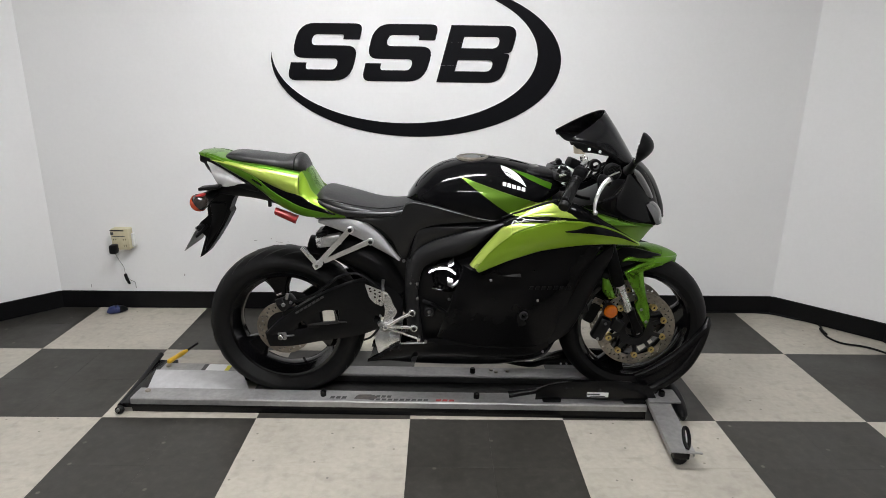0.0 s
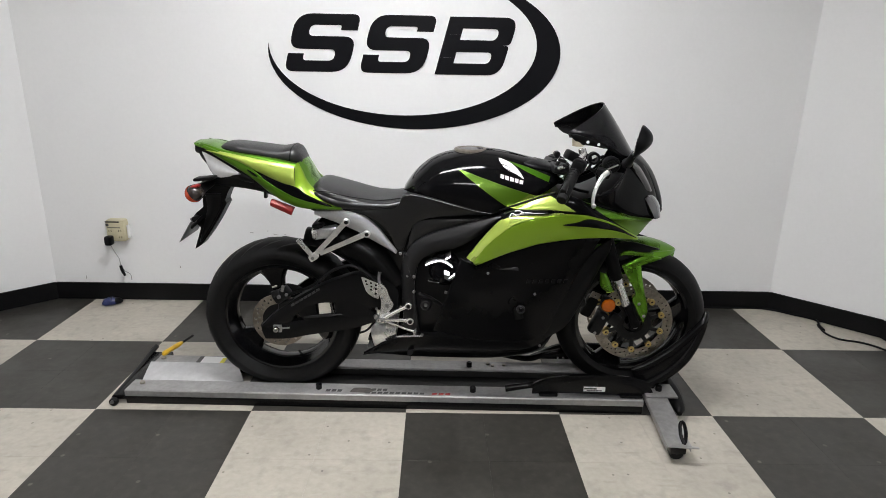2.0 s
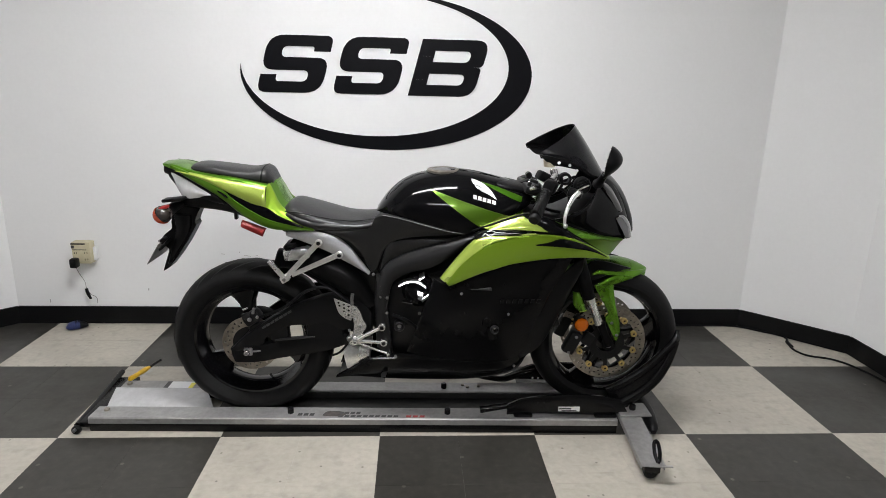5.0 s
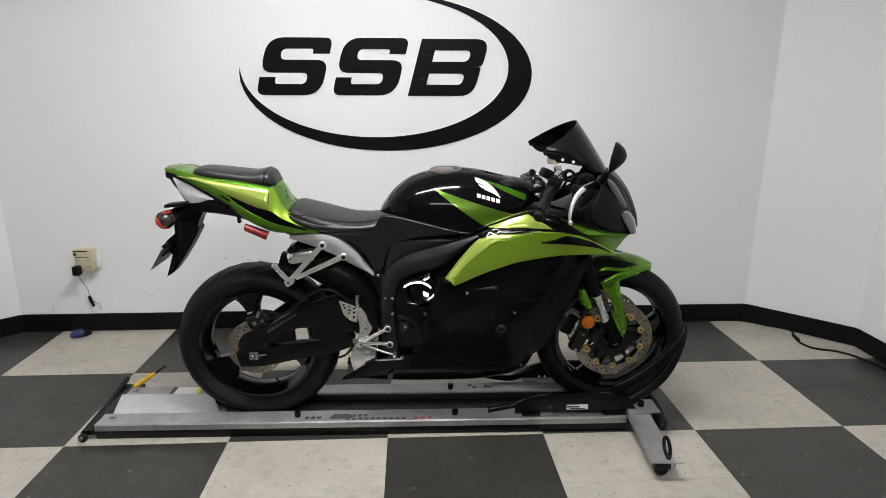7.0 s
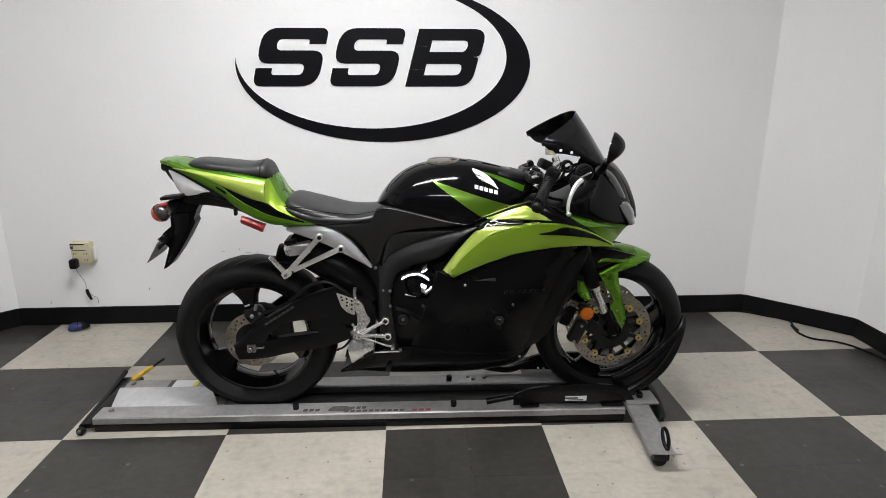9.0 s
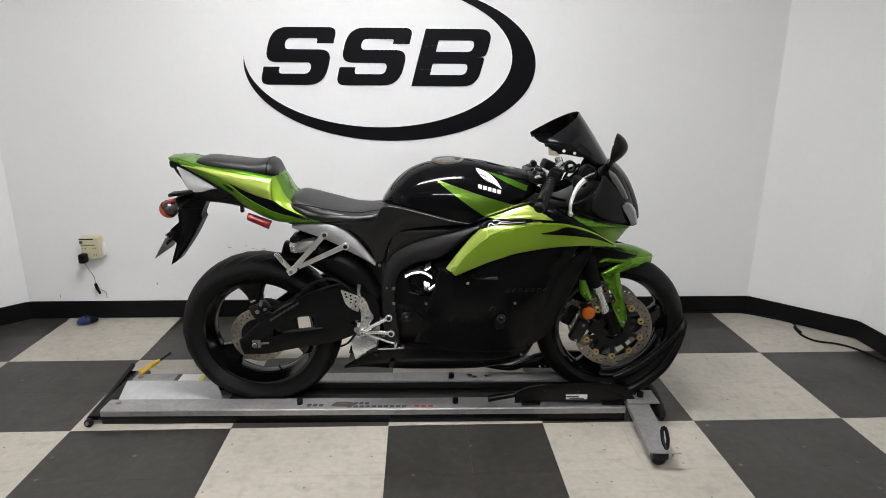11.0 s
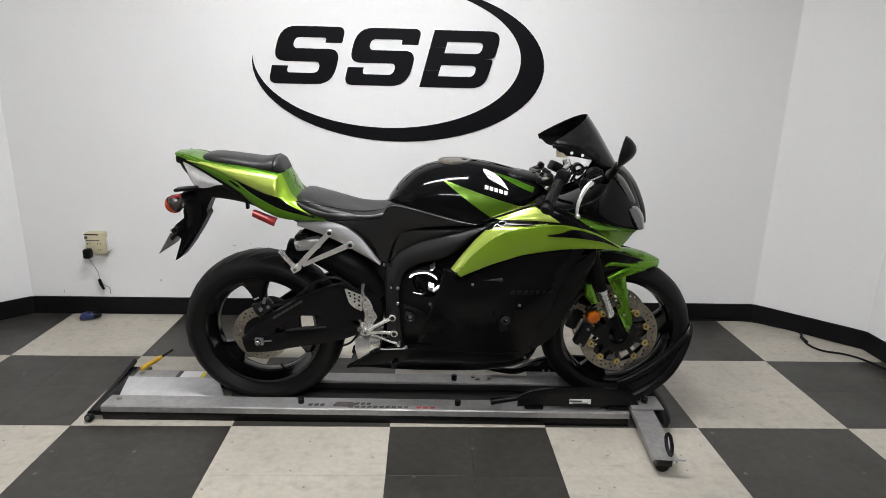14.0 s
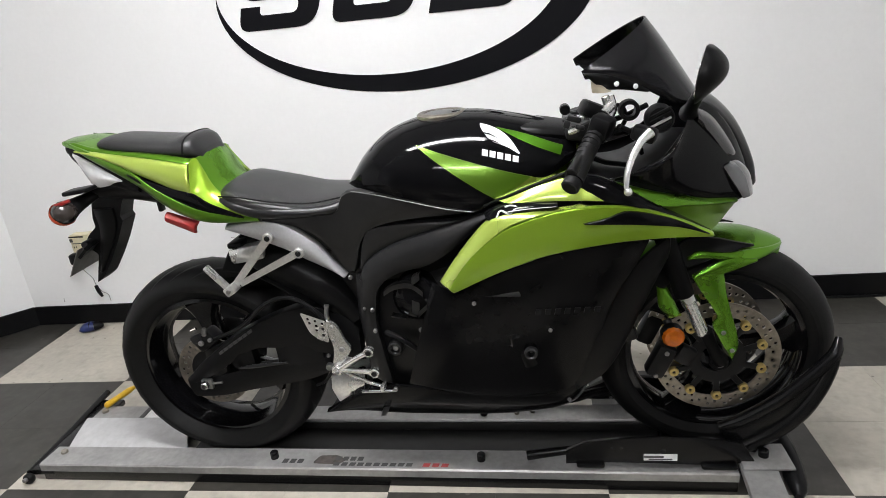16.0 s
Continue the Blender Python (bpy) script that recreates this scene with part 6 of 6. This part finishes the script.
part("hoop_plate", patch([(0.9, -0.2, 0.16), (0.965, -0.2, 0.19), (1.05, -0.2, 0.252), (1.12, -0.2, 0.325), (1.155, -0.2, 0.37)], [(0.935, -0.2, 0.085), (1.02, -0.2, 0.135), (1.09, -0.2, 0.2), (1.13, -0.2, 0.27), (1.155, -0.2, 0.35)], n=16, m=3, thick=0.008), POWDER, chock).location = (0, -0.125, 0)
part("cradle_seat", patch([(0.77, -0.12, 0.075), (0.82, -0.12, 0.054), (0.88, -0.12, 0.046), (0.95, -0.12, 0.054), (1.0, -0.12, 0.075)], [(0.77, -0.25, 0.075), (0.82, -0.25, 0.054), (0.88, -0.25, 0.046), (0.95, -0.25, 0.054), (1.0, -0.25, 0.075)], n=14, m=4, inner=(0, 0, -0.022), bulge=(0, 0, -0.006)), POWDER, chock, "dished black wheel seat")
part("cradle_bridge", tube([(0.98, 0.07, 0.1), (1.0, 0.2, 0.09), (0.98, 0.335, 0.1)], 0.02, 12, 16), POWDER, chock)
sticker = part("sticker", block((0.085, 0.002, 0.02), (0.745, 0.0255, 0.1), bevel=0), WHITE, chock, "white label with small print")
part("print_bar", block((0.05, 0.001, 0.006), (0.728, 0.0242, 0.102), bevel=0), GREYINK, sticker)
part("print_bar", block((0.06, 0.001, 0.004), (0.745, 0.0242, 0.094), bevel=0), GREYINK, sticker)
for x in (0.653, 0.678, 0.706):
    part("chock_rivet", bolt((x, 0.333, 0.081), (0, -1, 0), 0.0045, 0.006), WHITE, chock)
for x in (0.62, 0.645):
    part("chock_hole", bolt((x, 0.03, 0.125), (0, -1, 0), 0.005, 0.002), DARK, chock)
part("chock_bolt", bolt((0.752, 0.03, 0.118), (0, -1, 0), 0.006, 0.005), DARK, chock)

# printed marking on the near rail
for x0, x1, y0, y1, m in ((-0.325, -0.255, 0.03, 0.048, GREYINK), (-0.165, -0.075, 0.043, 0.06, GREYINK), (-0.165, 0.075, 0.021, 0.035, GREYINK), (0.1, 0.18, 0.021, 0.035, REDINK)):
    n = max(3, round((x1 - x0) / 0.024))
    w = (x1 - x0) / n
    for k in range(n):
        part("print_bar", plate([(x0 + w * k, y0), (x0 + w * (k + 0.72), y0), (x0 + w * (k + 0.82), y1), (x0 + w * (k + 0.1), y1)], 0.0005, lambda u, v, o: (u, v, 0.0624 + o)), m, near)
part("print_patch", plate(rounded([(-0.25, 0.03, 0.01), (-0.17, 0.026, 0.01), (-0.15, 0.046, 0.01), (-0.18, 0.066, 0.012), (-0.235, 0.064, 0.01)]), 0.0006, lambda u, v, o: (u + 0.02, v, 0.0622 + o)), SMUDGE, near, "dark smudged emblem")
# label on the far rail
lab = part("sticker", block((0.1, 0.058, 0.001), (-0.862, 0.277, 0.0627), bevel=0), WHITE, far, "white warning label")
part("label_edge", block((0.018, 0.058, 0.001), (-0.922, 0.277, 0.0629), bevel=0), GREYINK, lab)
part("label_edge", block((0.018, 0.046, 0.001), (-0.818, 0.272, 0.0637), bevel=0), LEMON, lab)

# ---- loose things ----
driver = thing("screwdriver", "yellow-handled screwdriver lying on the rail", "screwdriver", at=MOVER @ pose(-1.095, 0.3, 0.0735, 0, 0, 74))
part("handle", tube([(0, 0, 0), (0.012, 0, 0), (0.05, 0, 0), (0.09, 0, 0), (0.115, 0, 0), (0.125, 0, 0)], [0.007, 0.0115, 0.0105, 0.0115, 0.009, 0.007], 10, 24), YELLOW, driver, "yellow plastic handle")
part("shaft", rod((0.12, 0, 0), (0.2, 0, 0.002), 0.006, 10), DARK, driver, "dark steel shaft")

outlet = thing("wall_outlet", "beige surge-protector outlet box on the wall", "electrical outlet", at=pose(-1.638, BACK, 0.42))
part("box", block((0.098, 0.055, 0.12), (0, -0.028, 0), bevel=0.008), BEIGE, outlet, "beige plastic box")
part("label_bar", block((0.075, 0.002, 0.007), (-0.012, -0.0555, 0.05), bevel=0), DARK, outlet)
part("label_square", block((0.016, 0.002, 0.016), (-0.04, -0.0555, 0.033), bevel=0), GREYINK, outlet)
part("label_bar", block((0.07, 0.002, 0.004), (-0.006, -0.0555, 0.018), bevel=0), GREYINK, outlet)
part("side_cover", block((0.012, 0.03, 0.075), (0.056, -0.016, -0.01), bevel=0.003), WHITE, outlet)
for x in (-0.028, 0.025):
    for z in (0.0, -0.035):
        for dx in (-0.006, 0.006):
            part("slot", block((0.003, 0.002, 0.009), (x + dx, -0.0555, z), bevel=0), DARK, outlet)
charger = thing("plug_adapter", "black plug-in adapter with a hanging cord", "power adapter", at=pose(-1.666, BACK - 0.056, 0.372))
part("body", block((0.038, 0.045, 0.052), (0, -0.022, 0), bevel=0.01), SATIN, charger)
part("cord", tube([(0.003, -0.02, -0.027), (0.008, 0.0, -0.07), (0.012, 0.03, -0.12), (0.012, 0.04, -0.165), (0.03, 0.045, -0.2), (0.055, 0.045, -0.215), (0.058, 0.046, -0.25)], 0.0016, 6, 40), CORD, charger, "thin grey cord")
part("connector", tube([(0.012, 0.035, -0.162), (0.018, 0.035, -0.19), (0.03, 0.035, -0.222)], [0.008, 0.009, 0.006], 10, 8), SATIN, charger)

blob = thing("floor_plug", "blue and black plug lying at the foot of the wall", "plug", at=pose(-1.7, 1.068, 0.0, 0, 0, 30))
part("cap", body([(-0.045, 0.02), (-0.03, 0.038), (0.0, 0.044), (0.02, 0.04)], [(-0.045, 0.012), (-0.03, 0.002), (0.0, 0.001), (0.02, 0.002)], [(-0.045, 0.012), (-0.03, 0.024), (0.0, 0.03), (0.02, 0.03)], n=12), BLUE, blob, "blue plastic face")
part("grip", body([(0.0, 0.045), (0.02, 0.04), (0.045, 0.032), (0.06, 0.02)], [(0.0, 0.002), (0.02, 0.001), (0.045, 0.004), (0.06, 0.01)], [(0.0, 0.03), (0.02, 0.028), (0.045, 0.02), (0.06, 0.01)], n=12), SATIN, blob)

cable = thing("floor_cable", "thin black cable lying along the skirting", "cable")
part("lead", tube([(1.53, 1.138, 0.006), (1.78, 1.136, 0.006), (1.97, 1.135, 0.006), (2.05, 1.11, 0.006), (2.12, 1.055, 0.006), (2.195, 1.0, 0.006), (2.215, 0.955, 0.006), (2.175, 0.86, 0.006), (2.165, 0.79, 0.006), (2.195, 0.725, 0.006), (2.285, 0.685, 0.006), (2.345, 0.605, 0.006), (2.385, 0.44, 0.006), (2.395, 0.1, 0.006)], 0.0055, 8, 120), SATIN, cable)
part("inline_plug", tube([(2.187, 0.9, 0.009), (2.178, 0.87, 0.009), (2.172, 0.83, 0.009)], 0.009, 8, 8), SATIN, cable)

# ---- floor tiles ----
TS = T / 2


def tile_mesh(name, material, s):
    bm = block((TS - 0.0003, TS - 0.0003, 0.0055), (0, 0, -0.00275), bevel=0)
    bmesh.ops.bevel(bm, geom=[e for e in bm.edges if e.verts[0].co.z > -0.001 and e.verts[1].co.z > -0.001], offset=0.0003, segments=1, affect="EDGES")
    return finish(name, bm, material, 30)


TILES = [tile_mesh("tile", TILE_W, 1), tile_mesh("tile", TILE_B, 2)]
rest = [bmesh.new(), bmesh.new()]
for i in range(-14, 14):
    for j in range(-23, 4):
        x, y = (i + 0.5) * TS, (j + 0.5) * TS
        if (abs(x) > SIDE + 0.14 and y > -2.9) or abs(x) + y > SIDE - CUT + BACK + 0.22:
            continue
        dark = (math.floor(x / T) + math.floor(y / T)) % 2
        if y > -1.3:
            ob = new("tile", TILES[dark])
            ob.location = (x, y, 0)
            ob.parent = floor
        else:
            block((TS - 0.0003, TS - 0.0003, 0.0055), (x, y, -0.00275), bevel=0, bm=rest[dark])
for k in (0, 1):
    ob = part("tile_field", rest[k], (TILE_W, TILE_B)[k], floor)
    tagged(ob, kind="stuff")
